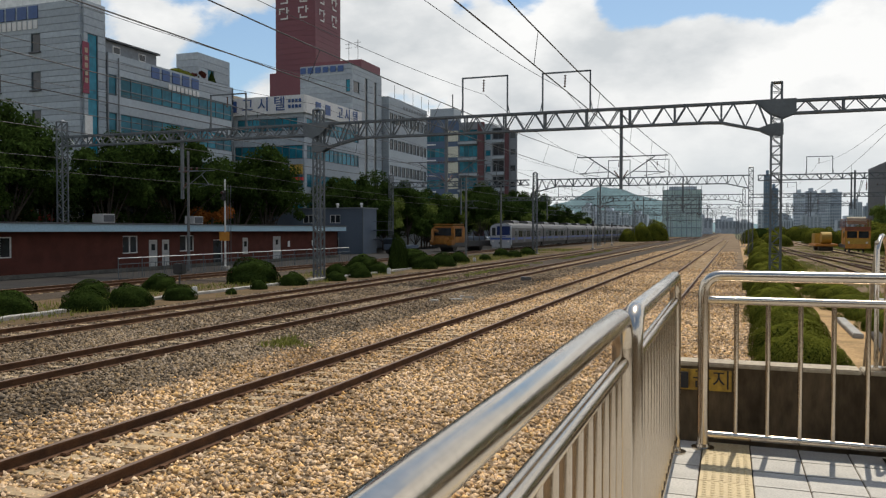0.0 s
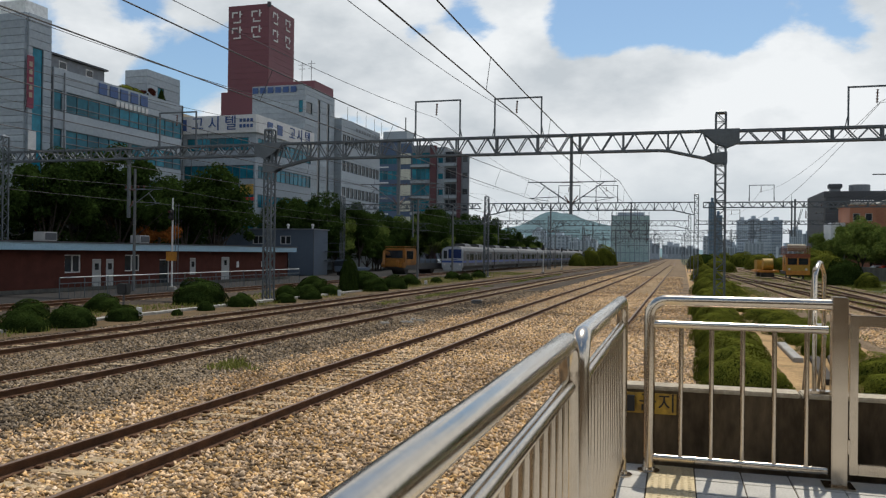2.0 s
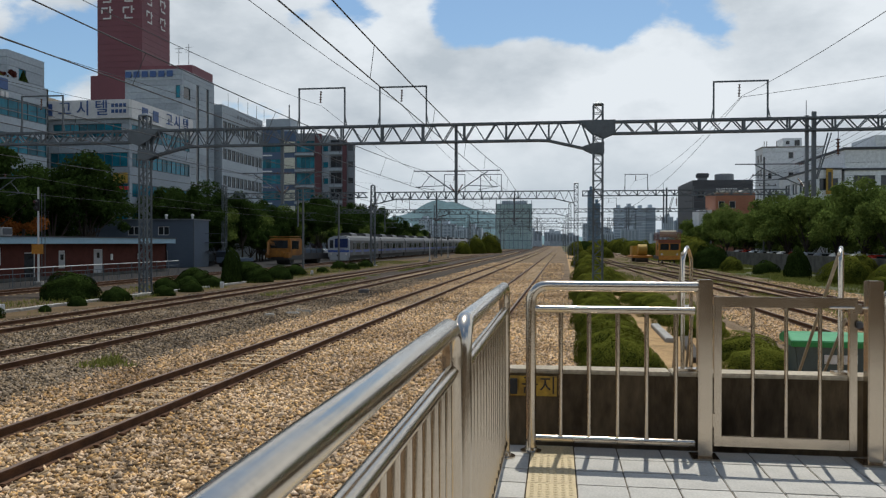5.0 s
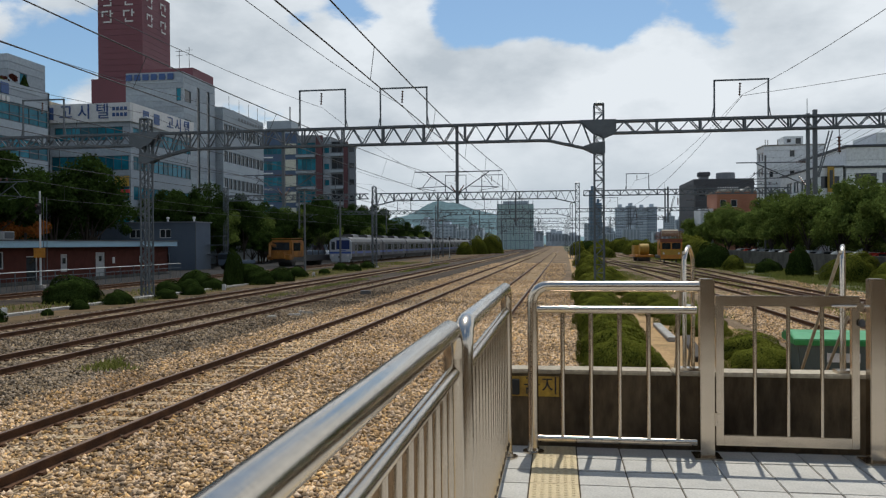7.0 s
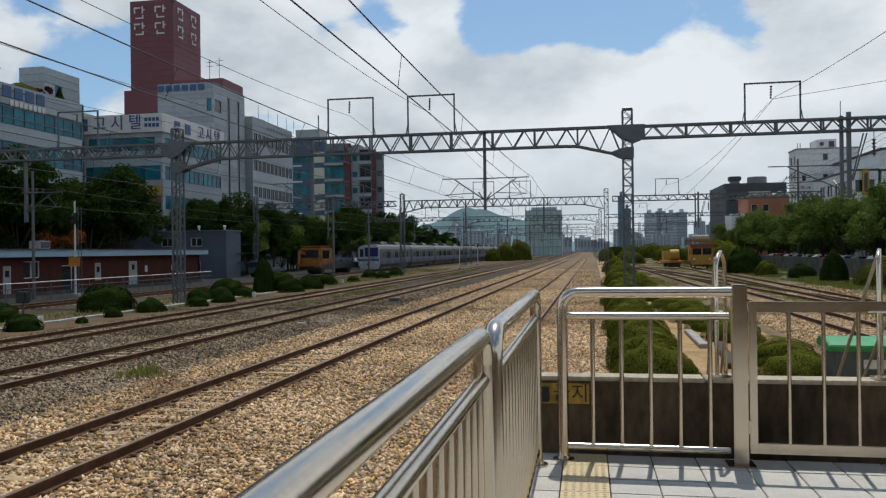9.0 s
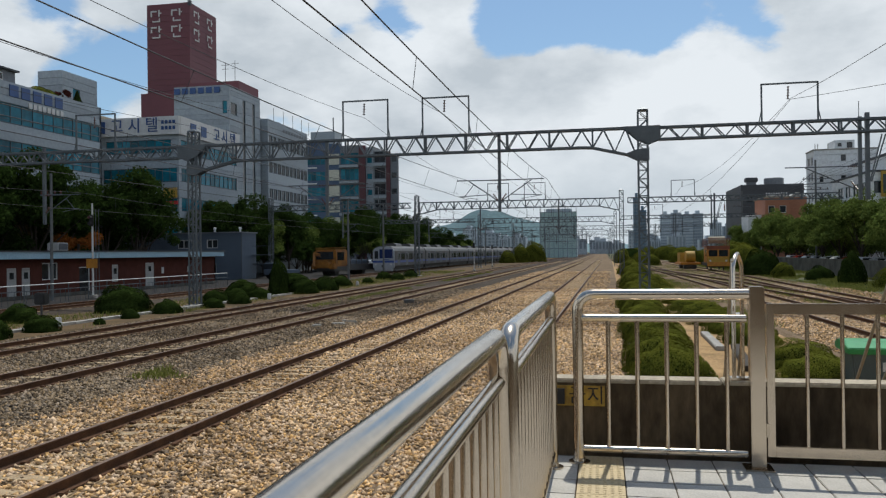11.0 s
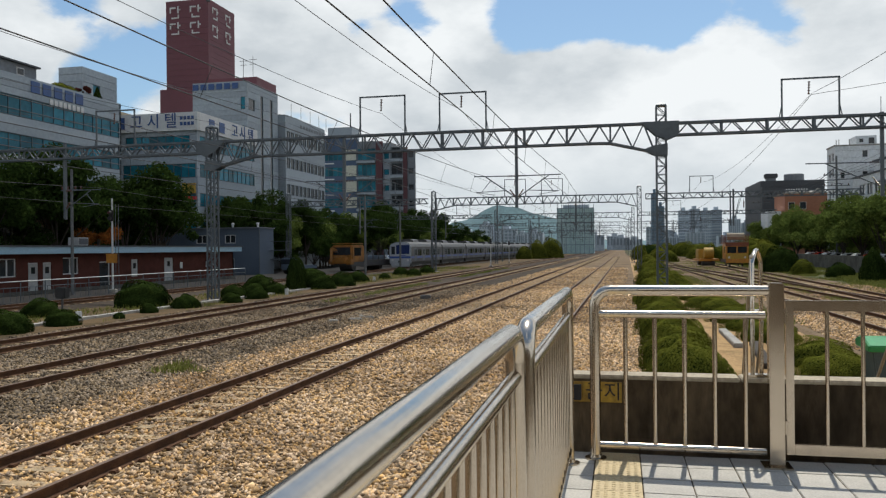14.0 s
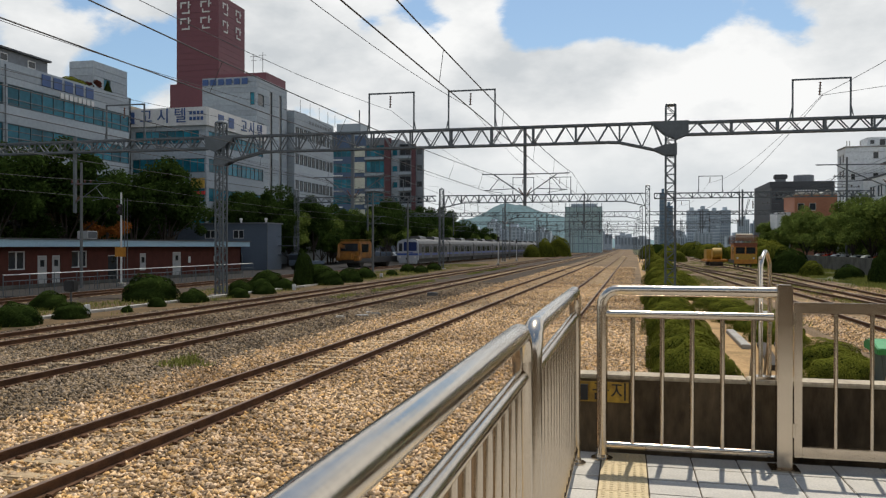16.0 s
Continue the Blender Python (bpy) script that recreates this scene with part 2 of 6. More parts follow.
M = dict(
    steel=material("brushed stainless steel", (0.59, 0.515, 0.42), 0.19, 1.0, (0.48, 0.41, 0.325), 3, 60, 0.15),
    galv=material("galvanised lattice steel", (0.095, 0.11, 0.122), 0.5, 0.4, (0.06, 0.07, 0.078), 2, 30, 0.5),
    darksteel=material("weathered dark steel", (0.07, 0.075, 0.08), 0.6, 0.3, (0.11, 0.09, 0.075), 3, 30, 0.5),
    rail=material("rusty rail steel", (0.105, 0.053, 0.027), 0.8, 0.0, (0.034, 0.019, 0.013), 3, 50, 0.6, 0.2, spec=0.15),
    railtop=material("worn rail head", (0.15, 0.092, 0.056), 0.55, 0.2, (0.07, 0.045, 0.03), 4, 60, 0.5),
    sleeper=material("dusty concrete sleeper", (0.42, 0.32, 0.195), 0.9, 0, (0.24, 0.165, 0.095), 4, 40, 0.6, 0.3, objrand=0.12, spec=0.12),
    ballast=material("crushed granite ballast", (0.19, 0.135, 0.082), 0.95, 0, (0.085, 0.058, 0.034), 0.30, 26, 0.8, 1.0, 22, spec=0.12),
    stone=material("ballast stone", (0.47, 0.325, 0.185), 0.9, 0, (0.22, 0.142, 0.077), 0.22, 30, 0.85, 0.3, 60, island=0.7, spec=0.12),
    oldballast=material("old brown ballast", (0.062, 0.047, 0.033), 0.95, 0, (0.032, 0.024, 0.017), 0.3, 24, 0.8, 1.0, 20, spec=0.12),
    oldstone=material("old brown-grey ballast stone", (0.195, 0.148, 0.098), 0.9, 0, (0.070, 0.050, 0.032), 0.25, 30, 0.85, 0.3, 60, island=0.75, spec=0.12),
    soil=material("dry earth", (0.115, 0.076, 0.038), 0.97, 0, (0.042, 0.034, 0.016), 0.45, 18, 0.7, 0.8, 14, spec=0.12),
    land=material("scrubby ground", (0.085, 0.095, 0.045), 0.97, 0, (0.13, 0.11, 0.07), 0.06, 6, 0.7, 0.8, 8, spec=0.12),
    concrete=material("weathered concrete", (0.36, 0.345, 0.31), 0.9, 0, (0.20, 0.185, 0.165), 0.8, 25, 0.7, 0.3, 40, spec=0.12),
    stained=material("dirt-streaked parapet concrete", (0.105, 0.077, 0.046), 0.92, 0, (0.016, 0.012, 0.008), 1.5, 16, 0.85, 0.3, 30, stretch_by=(1, 1, 0.35), spec=0.12),
    sand=material("dry sandy earth", (0.40, 0.26, 0.125), 0.97, 0, (0.17, 0.115, 0.052), 0.7, 18, 0.8, 0.8, 14, spec=0.12),
    wallgrey=material("dark weathered wall", (0.12, 0.115, 0.10), 0.92, 0, (0.06, 0.057, 0.05), 0.8, 18, 0.8, 0.3, spec=0.12),
    coping=material("pale concrete coping", (0.40, 0.35, 0.265), 0.9, 0, (0.24, 0.20, 0.145), 2.0, 30, 0.6, 0.25, spec=0.12),
    tile=material("grey paving tile", (0.44, 0.415, 0.365), 0.75, 0, (0.32, 0.30, 0.26), 3.0, 60, 0.45, 0.1, objrand=0.07),
    tactile=material("yellowed tactile tile", (0.50, 0.40, 0.23), 0.8, 0, (0.42, 0.33, 0.2), 3.0, 60, 0.5, 0.1, objrand=0.05),
    asphalt=material("worn asphalt", (0.022, 0.021, 0.020), 0.95, 0, (0.034, 0.031, 0.028), 0.3, 30, 0.6, 0.3, spec=0.12),
    bark=material("bark", (0.045, 0.035, 0.025), 0.95, 0, (0.025, 0.02, 0.015), 4, 20, 0.6, 0.6),
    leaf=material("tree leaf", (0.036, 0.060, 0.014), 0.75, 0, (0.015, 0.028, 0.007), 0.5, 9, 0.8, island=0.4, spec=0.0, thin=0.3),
    # lit copy of leaf: sun and haze on the crowns painted as colour
    leafpale=material("tree leaf with sunlight in colour", (0.135, 0.175, 0.042), 0.75, 0, (0.055, 0.085, 0.019), 0.5, 9, 0.8, island=0.4, spec=0.0, thin=0.4),
    shrub=material("clipped shrub leaf", (0.125, 0.132, 0.020), 0.9, 0, (0.058, 0.070, 0.011), 1.2, 9, 0.8, island=0.28, spec=0.0, thin=0.06),
    # near-black green: the shade deep between leaves, put into colour
    shrubshade=material("shrub core in painted shade", (0.020, 0.030, 0.006), 0.95, 0, (0.010, 0.016, 0.003), 3, 12, 0.8, spec=0.0),
    grass=material("dry verge grass", (0.19, 0.195, 0.05), 0.8, 0, (0.09, 0.12, 0.025), 0.5, 8, 0.8, island=0.4, spec=0.0, thin=0.3),
    whitewall=material("white facade panel", (0.275, 0.315, 0.35), 0.6, 0, (0.205, 0.24, 0.27), 0.25, 3, 0.38, island=0.13, objrand=0.03),
    redleaf=material("dull red leaf", (0.10, 0.032, 0.028), 0.8, 0, (0.06, 0.024, 0.018), 0.6, 8, 0.8, island=0.3, spec=0.0, thin=0.2),
    # base colour lifted to paint in the haze over the east-side blocks
    palewall=material("pale rendered wall", (0.66, 0.68, 0.68), 0.7, 0, (0.60, 0.62, 0.63), 0.25, 3, 0.5, island=0.05),
    cream=material("cream facade panel", (0.50, 0.50, 0.42), 0.6, 0, (0.42, 0.42, 0.36), 0.3, 3, 0.5),
    deepblue=material("deep blue facade panel", (0.045, 0.085, 0.165), 0.5, 0, (0.035, 0.065, 0.125), 0.3, 3, 0.5),
    # darker copy of shrub: the backlit look is put into its colour
    shrubdark=material("clipped shrub leaf with backlit shade", (0.028, 0.044, 0.010), 0.9, 0, (0.014, 0.024, 0.006), 1.2, 9, 0.8, island=0.35, spec=0.0, thin=0.06),
    banner=material("faded crimson banner", (0.20, 0.025, 0.055), 0.7, 0, (0.15, 0.03, 0.05), 1.5, 10, 0.5),
    greywall=material("grey facade panel", (0.15, 0.165, 0.185), 0.65, 0, (0.11, 0.12, 0.135), 0.3, 3, 0.5, objrand=0.03),
    redwall=material("maroon tiled wall", (0.140, 0.043, 0.056), 0.65, 0, (0.112, 0.035, 0.046), 0.12, 5, 0.5, objrand=0.03),
    glass=material("tinted window glass", (0.020, 0.155, 0.215), 0.14, 0, (0.010, 0.072, 0.110), 0.4, 2, 0.6, objrand=0.45, spec=0.16),
    mullion=material("dark teal window frame", (0.045, 0.075, 0.09), 0.5, 0.2, (0.035, 0.06, 0.07), 1.0, 8, 0.4),
    pier=material("dark maroon pier", (0.085, 0.026, 0.032), 0.65, 0, (0.065, 0.021, 0.026), 0.2, 5, 0.5),
    darkglass=material("dark window glass", (0.018, 0.022, 0.026), 0.10, 0, (0.03, 0.035, 0.04), 0.5, 2, 0.6, objrand=0.3),
    bluepanel=material("blue facade panel", (0.075, 0.14, 0.21), 0.5, 0, (0.05, 0.10, 0.16), 0.3, 3, 0.5),
    brick=material("red brick", (0.085, 0.030, 0.022), 0.9, 0, (0.055, 0.021, 0.016), 1.2, 30, 0.7, 0.3, objrand=0.12, spec=0.12),
    fascia=material("pale blue fascia", (0.30, 0.45, 0.55), 0.5, 0, (0.25, 0.39, 0.48), 0.6, 10, 0.5),
    shed=material("blue-grey sheet wall", (0.10, 0.125, 0.16), 0.6, 0, (0.08, 0.10, 0.13), 0.5, 8, 0.5, spec=0.12),
    bluetext=material("blue sign letters", (0.02, 0.065, 0.20), 0.5),
    doorgrey=material("pale grey door paint", (0.33, 0.33, 0.32), 0.6, 0, (0.25, 0.25, 0.24), 1.5, 12, 0.5),
    whitepaint=material("white paint", (0.55, 0.55, 0.54), 0.55, 0, (0.42, 0.415, 0.40), 2, 20, 0.5),
    orange=material("machine orange paint", (0.50, 0.215, 0.016), 0.5, 0, (0.26, 0.095, 0.014), 1.2, 16, 0.75),
    # darker copy of orange: tree shade over the parked machine, painted in
    shadedorange=material("machine orange with tree shade", (0.30, 0.125, 0.016), 0.6, 0, (0.14, 0.06, 0.014), 1.4, 14, 0.8),
    deckred=material("red-brown deck paint", (0.22, 0.062, 0.025), 0.6, 0, (0.13, 0.045, 0.022), 1.5, 16, 0.7),
    yellow=material("yellow sign paint", (0.44, 0.275, 0.03), 0.7, 0, (0.17, 0.09, 0.03), 9, 30, 0.6),
    black=material("black rubber and shadow gap", (0.018, 0.018, 0.018), 0.7),
    cable=material("aged copper wire", (0.05, 0.05, 0.052), 0.6, 0.5),
    polegrey=material("dull grey pole", (0.12, 0.125, 0.125), 0.7, 0.1, (0.08, 0.082, 0.08), 2, 20, 0.5),
    insul=material("brown glazed insulator", (0.10, 0.045, 0.03), 0.25),
    trainsteel=material("train body stainless", (0.066, 0.067, 0.067), 0.5, 0.3, (0.05, 0.051, 0.052), 0.4, 8, 0.5, 0.05, 20),
    trainroof=material("train roof", (0.12, 0.12, 0.117), 0.7, 0, (0.08, 0.075, 0.07), 0.5, 8, 0.6),
    trainblue=material("train blue stripe", (0.015, 0.06, 0.28), 0.4),
    trainwhite=material("train white cab", (0.30, 0.33, 0.37), 0.4, 0, (0.33, 0.35, 0.38), 1, 8, 0.4),
    green=material("green bin lid", (0.02, 0.24, 0.07), 0.45),
    bin=material("dark green-grey bin", (0.06, 0.085, 0.085), 0.6),
    # netting colour is lifted to carry the haze in front of it
    netting=material("green netting paled for haze", (0.33, 0.46, 0.46), 0.9, 0, (0.42, 0.53, 0.53), 0.25, 2, 0.7),
    ochre=material("ochre shop front", (0.17, 0.11, 0.045), 0.8, 0, (0.11, 0.075, 0.035), 0.5, 6, 0.6),
    rust_leaf=material("orange-red shrub leaf", (0.22, 0.075, 0.02), 0.8, 0, (0.13, 0.06, 0.015), 0.6, 8, 0.8, island=0.3, spec=0.0, thin=0.3),
    # distance haze is put into the next three base colours
    hill=material("wooded hill tinted for haze", (0.125, 0.20, 0.215), 1.0, 0, (0.10, 0.165, 0.18), 0.02, 0.2, 0.6),
    farwall=material("distant facade tinted for haze", (0.38, 0.43, 0.48), 0.9, 0, (0.30, 0.35, 0.40), 0.05, 0.6, 0.5, objrand=0.15),
    farwin=material("distant window tinted for haze", (0.17, 0.21, 0.25), 0.5),
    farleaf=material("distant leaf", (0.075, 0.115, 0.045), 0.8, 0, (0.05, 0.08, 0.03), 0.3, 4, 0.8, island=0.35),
    redbrown=material("orange-brown render wall", (0.34, 0.15, 0.085), 0.8, 0, (0.33, 0.13, 0.07), 0.4, 5, 0.5),
    redpaint=material("red paint", (0.45, 0.03, 0.03), 0.5),
    charcoal=material("charcoal clad wall", (0.055, 0.06, 0.068), 0.7, 0, (0.04, 0.043, 0.05), 0.4, 4, 0.5),
)


# ---- mesh helpers ----
class Geo:
    """Collects boxes, tubes and faces for one mesh."""

    def __init__(self):
        self.v, self.f = [], []

    def box(self, x0, x1, y0, y1, z0, z1, m=None):
        k = len(self.v)
        c = [Vector((x, y, z)) for z in (z0, z1) for x, y in ((x0, y0), (x1, y0), (x1, y1), (x0, y1))]
        self.v += [m @ p if m else p for p in c]
        self.f += [tuple(k + i for i in q) for q in ((3, 2, 1, 0), (4, 5, 6, 7), (0, 1, 5, 4), (1, 2, 6, 5), (2, 3, 7, 6), (3, 0, 4, 7))]
        return self

    def bar(self, a, b, w, h=None):
        """A straight square bar from a to b."""
        a, b = Vector(a), Vector(b)
        d = b - a
        h = h or w
        m = Matrix.Translation(a) @ d.to_track_quat("Y", "Z").to_matrix().to_4x4()
        return self.box(-w / 2, w / 2, 0, d.length, -h / 2, h / 2, m)

    def tube(self, pts, r, n=8, r_end=None):
        pts = [Vector(p) for p in pts]
        k0 = len(self.v)
        up = None
        for i, p in enumerate(pts):
            d = (pts[min(i + 1, len(pts) - 1)] - pts[max(i - 1, 0)]).normalized()
            if up is None:
                up = Vector((0, 0, 1)) if abs(d.z) < 0.9 else Vector((1, 0, 0))
            s = d.cross(up).normalized()
            up = s.cross(d).normalized()
            rr = r if r_end is None else r + (r_end - r) * i / max(1, len(pts) - 1)
            self.v += [p + rr * (math.cos(a) * s + math.sin(a) * up) for a in (2 * math.pi * j / n for j in range(n))]
        for i in range(len(pts) - 1):
            for j in range(n):
                a, b = k0 + i * n + j, k0 + i * n + (j + 1) % n
                self.f.append((a, b, b + n, a + n))
        self.f.append(tuple(k0 + j for j in reversed(range(n))))
        e = k0 + (len(pts) - 1) * n
        self.f.append(tuple(e + j for j in range(n)))
        return self

    def lathe(self, profile, n=12, m=None):
        k0 = len(self.v)
        for r, z in profile:
            for j in range(n):
                a = 2 * math.pi * j / n
                p = Vector((r * math.cos(a), r * math.sin(a), z))
                self.v.append(m @ p if m else p)
        for i in range(len(profile) - 1):
            for j in range(n):
                a, b = k0 + i * n + j, k0 + i * n + (j + 1) % n
                self.f.append((a, b, b + n, a + n))
        self.f.append(tuple(k0 + j for j in reversed(range(n))))
        self.f.append(tuple(k0 + (len(profile) - 1) * n + j for j in range(n)))
        return self

    def sweep(self, section, pts):
        """A closed (x, z) section carried along points of a path in plan, (x, y, z)."""
        k0, n = len(self.v), len(section)
        for i, p in enumerate(pts):
            a, b = Vector(pts[max(i - 1, 0)]), Vector(pts[min(i + 1, len(pts) - 1)])
            d = (b - a).normalized()
            s = Vector((d.y, -d.x, 0)).normalized()
            self.v += [Vector(p) + s * u + Vector((0, 0, w)) for u, w in section]
        for i in range(len(pts) - 1):
            for j in range(n):
                a, b = k0 + i * n + j, k0 + i * n + (j + 1) % n
                self.f.append((a, b, b + n, a + n))
        self.f.append(tuple(k0 + j for j in reversed(range(n))))
        self.f.append(tuple(k0 + (len(pts) - 1) * n + j for j in range(n)))
        return self

    def mesh(self, name, mat, bevel=0.0, smooth=False):
        me = bpy.data.meshes.new(name)
        me.from_pydata([tuple(p) for p in self.v], [], self.f)
        bm = bmesh.new()
        bm.from_mesh(me)
        bmesh.ops.recalc_face_normals(bm, faces=bm.faces)
        if bevel:
            bmesh.ops.bevel(bm, geom=bm.edges[:], offset=bevel, segments=2, affect="EDGES", clamp_overlap=True)
        for f in bm.faces:
            f.smooth = smooth
        bm.to_mesh(me)
        bm.free()
        if smooth:
            me.set_sharp_from_angle(angle=radians(40))
        me.materials.append(M[mat])
        return me


def part(name, geo, mat, parent=None, label="", bevel=0.0, smooth=False):
    me = geo if isinstance(geo, bpy.types.Mesh) else geo.mesh(name, mat, bevel, smooth)
    ob = new(name, me)
    if parent:
        ob.parent = parent
    if label:
        ob["label"] = label
    return ob


def thing(name, label, category, group="", kind="", at=None):
    ob = tagged(new(name), label, category, group, kind)
    if at is not None:
        ob.matrix_basis = at
    return ob


def raw_mesh(name, verts, faces, mat):
    """A mesh straight from numpy arrays of vertices and equal-sided faces."""
    me = bpy.data.meshes.new(name)
    n = faces.shape[1]
    me.vertices.add(len(verts))
    me.vertices.foreach_set("co", verts.astype(np.float32).ravel())
    me.loops.add(faces.size)
    me.loops.foreach_set("vertex_index", faces.astype(np.int32).ravel())
    me.polygons.add(len(faces))
    me.polygons.foreach_set("loop_start", np.arange(0, faces.size, n, dtype=np.int32))
    me.update(calc_edges=True)
    me.materials.append(M[mat])
    return me


RAIL, BED, GROUND = -1.20, -1.372, -1.50


def bend(y):
    """How far the main tracks have swung to the east at y."""
    return 0.0097 * y if y < 200 else 1.94 + 0.003 * (y - 200)


# ---- ground ----
def strip(name, x0, x1, y0, y1, z, mat, label, category, curved=True, thick=0.1, slope=0.25):
    ys = [y0 + (y1 - y0) * (i / 40.0) ** 1.6 for i in range(41)]
    g = Geo().sweep([(x0 - slope, -thick), (x1 + slope, -thick), (x1, 0.0), (x0, 0.0)], [((bend(y) if curved else 0.0), y, z) for y in ys])
    return tagged(part(name, g, mat), label, category, kind="structure")


g = Geo()
g.v += [Vector(p) for p in ((-1500, -300, GROUND), (1500, -300, GROUND), (1500, 3500, GROUND), (-1500, 3500, GROUND))]
g.f.append((0, 1, 2, 3))
tagged(part("ground", g, "land"), "wide scrubby earth round the railway yard", "ground", kind="structure")
strip("ballast_bed", -9.9, 0.50, -30, 900, BED, "ballast", "bed of tan crushed stone under the main tracks", "ballast")
strip("old_ballast_bed", -20.3, -10.15, -30, 900, BED - 0.006, "oldballast", "bed of darker brown-grey crushed stone", "ballast")
strip("verge", -26.6, -20.7, -30, 400, BED - 0.03, "soil", "dry earth verge planted with clipped shrubs", "verge")
strip("yard_ballast", -33.0, -26.9, -30, 500, BED - 0.01, "oldballast", "brownish ballast under the commuter track", "ballast")
strip("yard_pavement", -66, -33.4, -60, 260, BED - 0.02, "asphalt", "grey asphalt yard before the station buildings", "pavement", curved=False)
strip("siding_ballast", 6.05, 16.2, 7, 300, BED, "ballast", "tan-grey ballast of the sidings", "ballast", curved=False)
strip("street", 25.2, 40, -20, 400, GROUND + 0.12, "asphalt", "asphalt street behind the boundary wall", "road", curved=False)
strip("hedge_strip", 1.05, 5.75, 6.6, 260, BED - 0.03, "sand", "dry sandy earth between hedge and sidings", "verge", curved=False)


# ---- tracks ----
RAIL_SECTION = [(-0.065, -0.152), (0.065, -0.152), (0.065, -0.138), (0.012, -0.115), (0.012, -0.04), (0.036, -0.028), (0.036, 0.0), (-0.036, 0.0), (-0.036, -0.028), (-0.012, -0.04), (-0.012, -0.115), (-0.065, -0.138)]
g = Geo().box(-0.95, 0.95, -0.125, 0.125, -0.16, 0.0)
SLEEPER = g.mesh("sleeper", "sleeper", bevel=0.02)
CLIP = Geo().box(-0.05, 0.05, -0.05, 0.05, 0, 0.045).mesh("rail_clip", "rail", bevel=0.012)


def track(line, y0, y1, pieces_to, label, clips_to=0, sink=0.0):
    """One track along line(y) -> x: two rails, and sleepers as pieces as far as pieces_to."""
    t = thing("railway_track", label, "railway track", "tracks of the yard", "structure")
    n = 60
    ys = [y0 + (y1 - y0) * (i / n) ** 1.7 for i in range(n + 1)]
    for side in (-0.753, 0.753):
        r = part("rail", Geo().sweep([(u + side, w) for u, w in RAIL_SECTION], [(line(y), y, RAIL) for y in ys]), "rail", t)
        part("running_surface", Geo().sweep([(side - 0.033, 0.0), (side + 0.033, 0.0), (side + 0.03, 0.004), (side - 0.03, 0.004)], [(line(y), y, RAIL) for y in ys]), "railtop", r, "worn brown rail head")
    y = y0 + 0.3
    while y < pieces_to:
        s = part("sleeper", SLEEPER, None, t)
        a = math.degrees(math.atan(-(line(y + 1) - line(y - 1)) / 2))
        s.matrix_basis = pose(line(y), y + random.uniform(-0.02, 0.02), RAIL - 0.146 - sink + random.uniform(-0.008, 0.006), 0, 0, a + random.uniform(-0.4, 0.4))
        if y < clips_to:
            for q in (-0.865, -0.64, 0.64, 0.865):
                part("rail_clip", CLIP, None, s).location = (q, 0, -0.004)
        y += 0.62
    g = Geo()
    while y < min(y1, 230):
        g.box(line(y) - 0.95, line(y) + 0.95, y - 0.12, y + 0.12, BED - 0.1, RAIL - 0.146)
        y += 0.62
    if g.v:
        tagged(part("distant_sleepers", g, "sleeper", t), kind="stuff")
    return t


MAIN = ((-2.85, 3, 60), (-7.22, 3, 95), (-12.9, 8, 110), (-17.8, 12, 100))
for x, y0, to in MAIN:
    track(lambda y, x=x: x + bend(y), y0, 900, to, "rusty main line track on pale concrete sleepers in ballast", 32 if x < -4 and x > -13 else 0, 0.022 if x > -4 else 0.004)


def siding(y):
    """The commuter track: straight, then swinging east far out."""
    return -29.75 + (4.0 * ((y - 120) / 142) ** 2 if y > 120 else 0.0)


track(siding, 10, 300, 60, "commuter track with dark rusty rails beside the verge")
track(lambda y: 9.1 - 2.2 * (1 - math.exp(-(y / 110) ** 2)), 14, 300, 80, "rusty siding track curving through weeds")
track(lambda y: 12.85 + 0.9 * (1 - math.exp(-(y / 90) ** 2)), 16, 230, 90, "rusty siding track beside the street wall")
track(lambda y: 12.85 - 0.055 * (y - 30) - 0.0002 * (y - 30) ** 2, 30, 130, 60, "crossover track between the sidings")


# ---- platform ----
tagged(part("platform", Geo().box(-0.62, 14, -12, 5.95, GROUND, -0.05), "concrete"), "raised concrete station platform end", "platform", kind="structure")
floor = thing("platform_floor", "grey square paving tiles with dark joints and a yellow tactile strip", "floor", kind="structure")
part("mortar_bed", Geo().box(-0.60, 13.9, -11.9, 5.93, -0.05, -0.008), "stained", floor)


# added wall, never in view: keeps bright sky out of the steel's reflections
tagged(part("wall_south", Geo().box(-0.6, 40, -12.4, -12.0, GROUND, 8.5), "stained"), "plain weathered wall added out of view to darken reflections", "wall", kind="structure")


# ---- railings ----
def arc(cx, cy, cz, r, a0, a1, plane, n=7):
    """Points on an arc; plane 'yz' or 'xz'."""
    out = []
    for i in range(n):
        a = radians(a0 + (a1 - a0) * i / (n - 1))
        u, w = r * math.cos(a), r * math.sin(a)
        out.append((cx, cy + u, cz + w) if plane == "yz" else (cx + u, cy, cz + w))
    return out


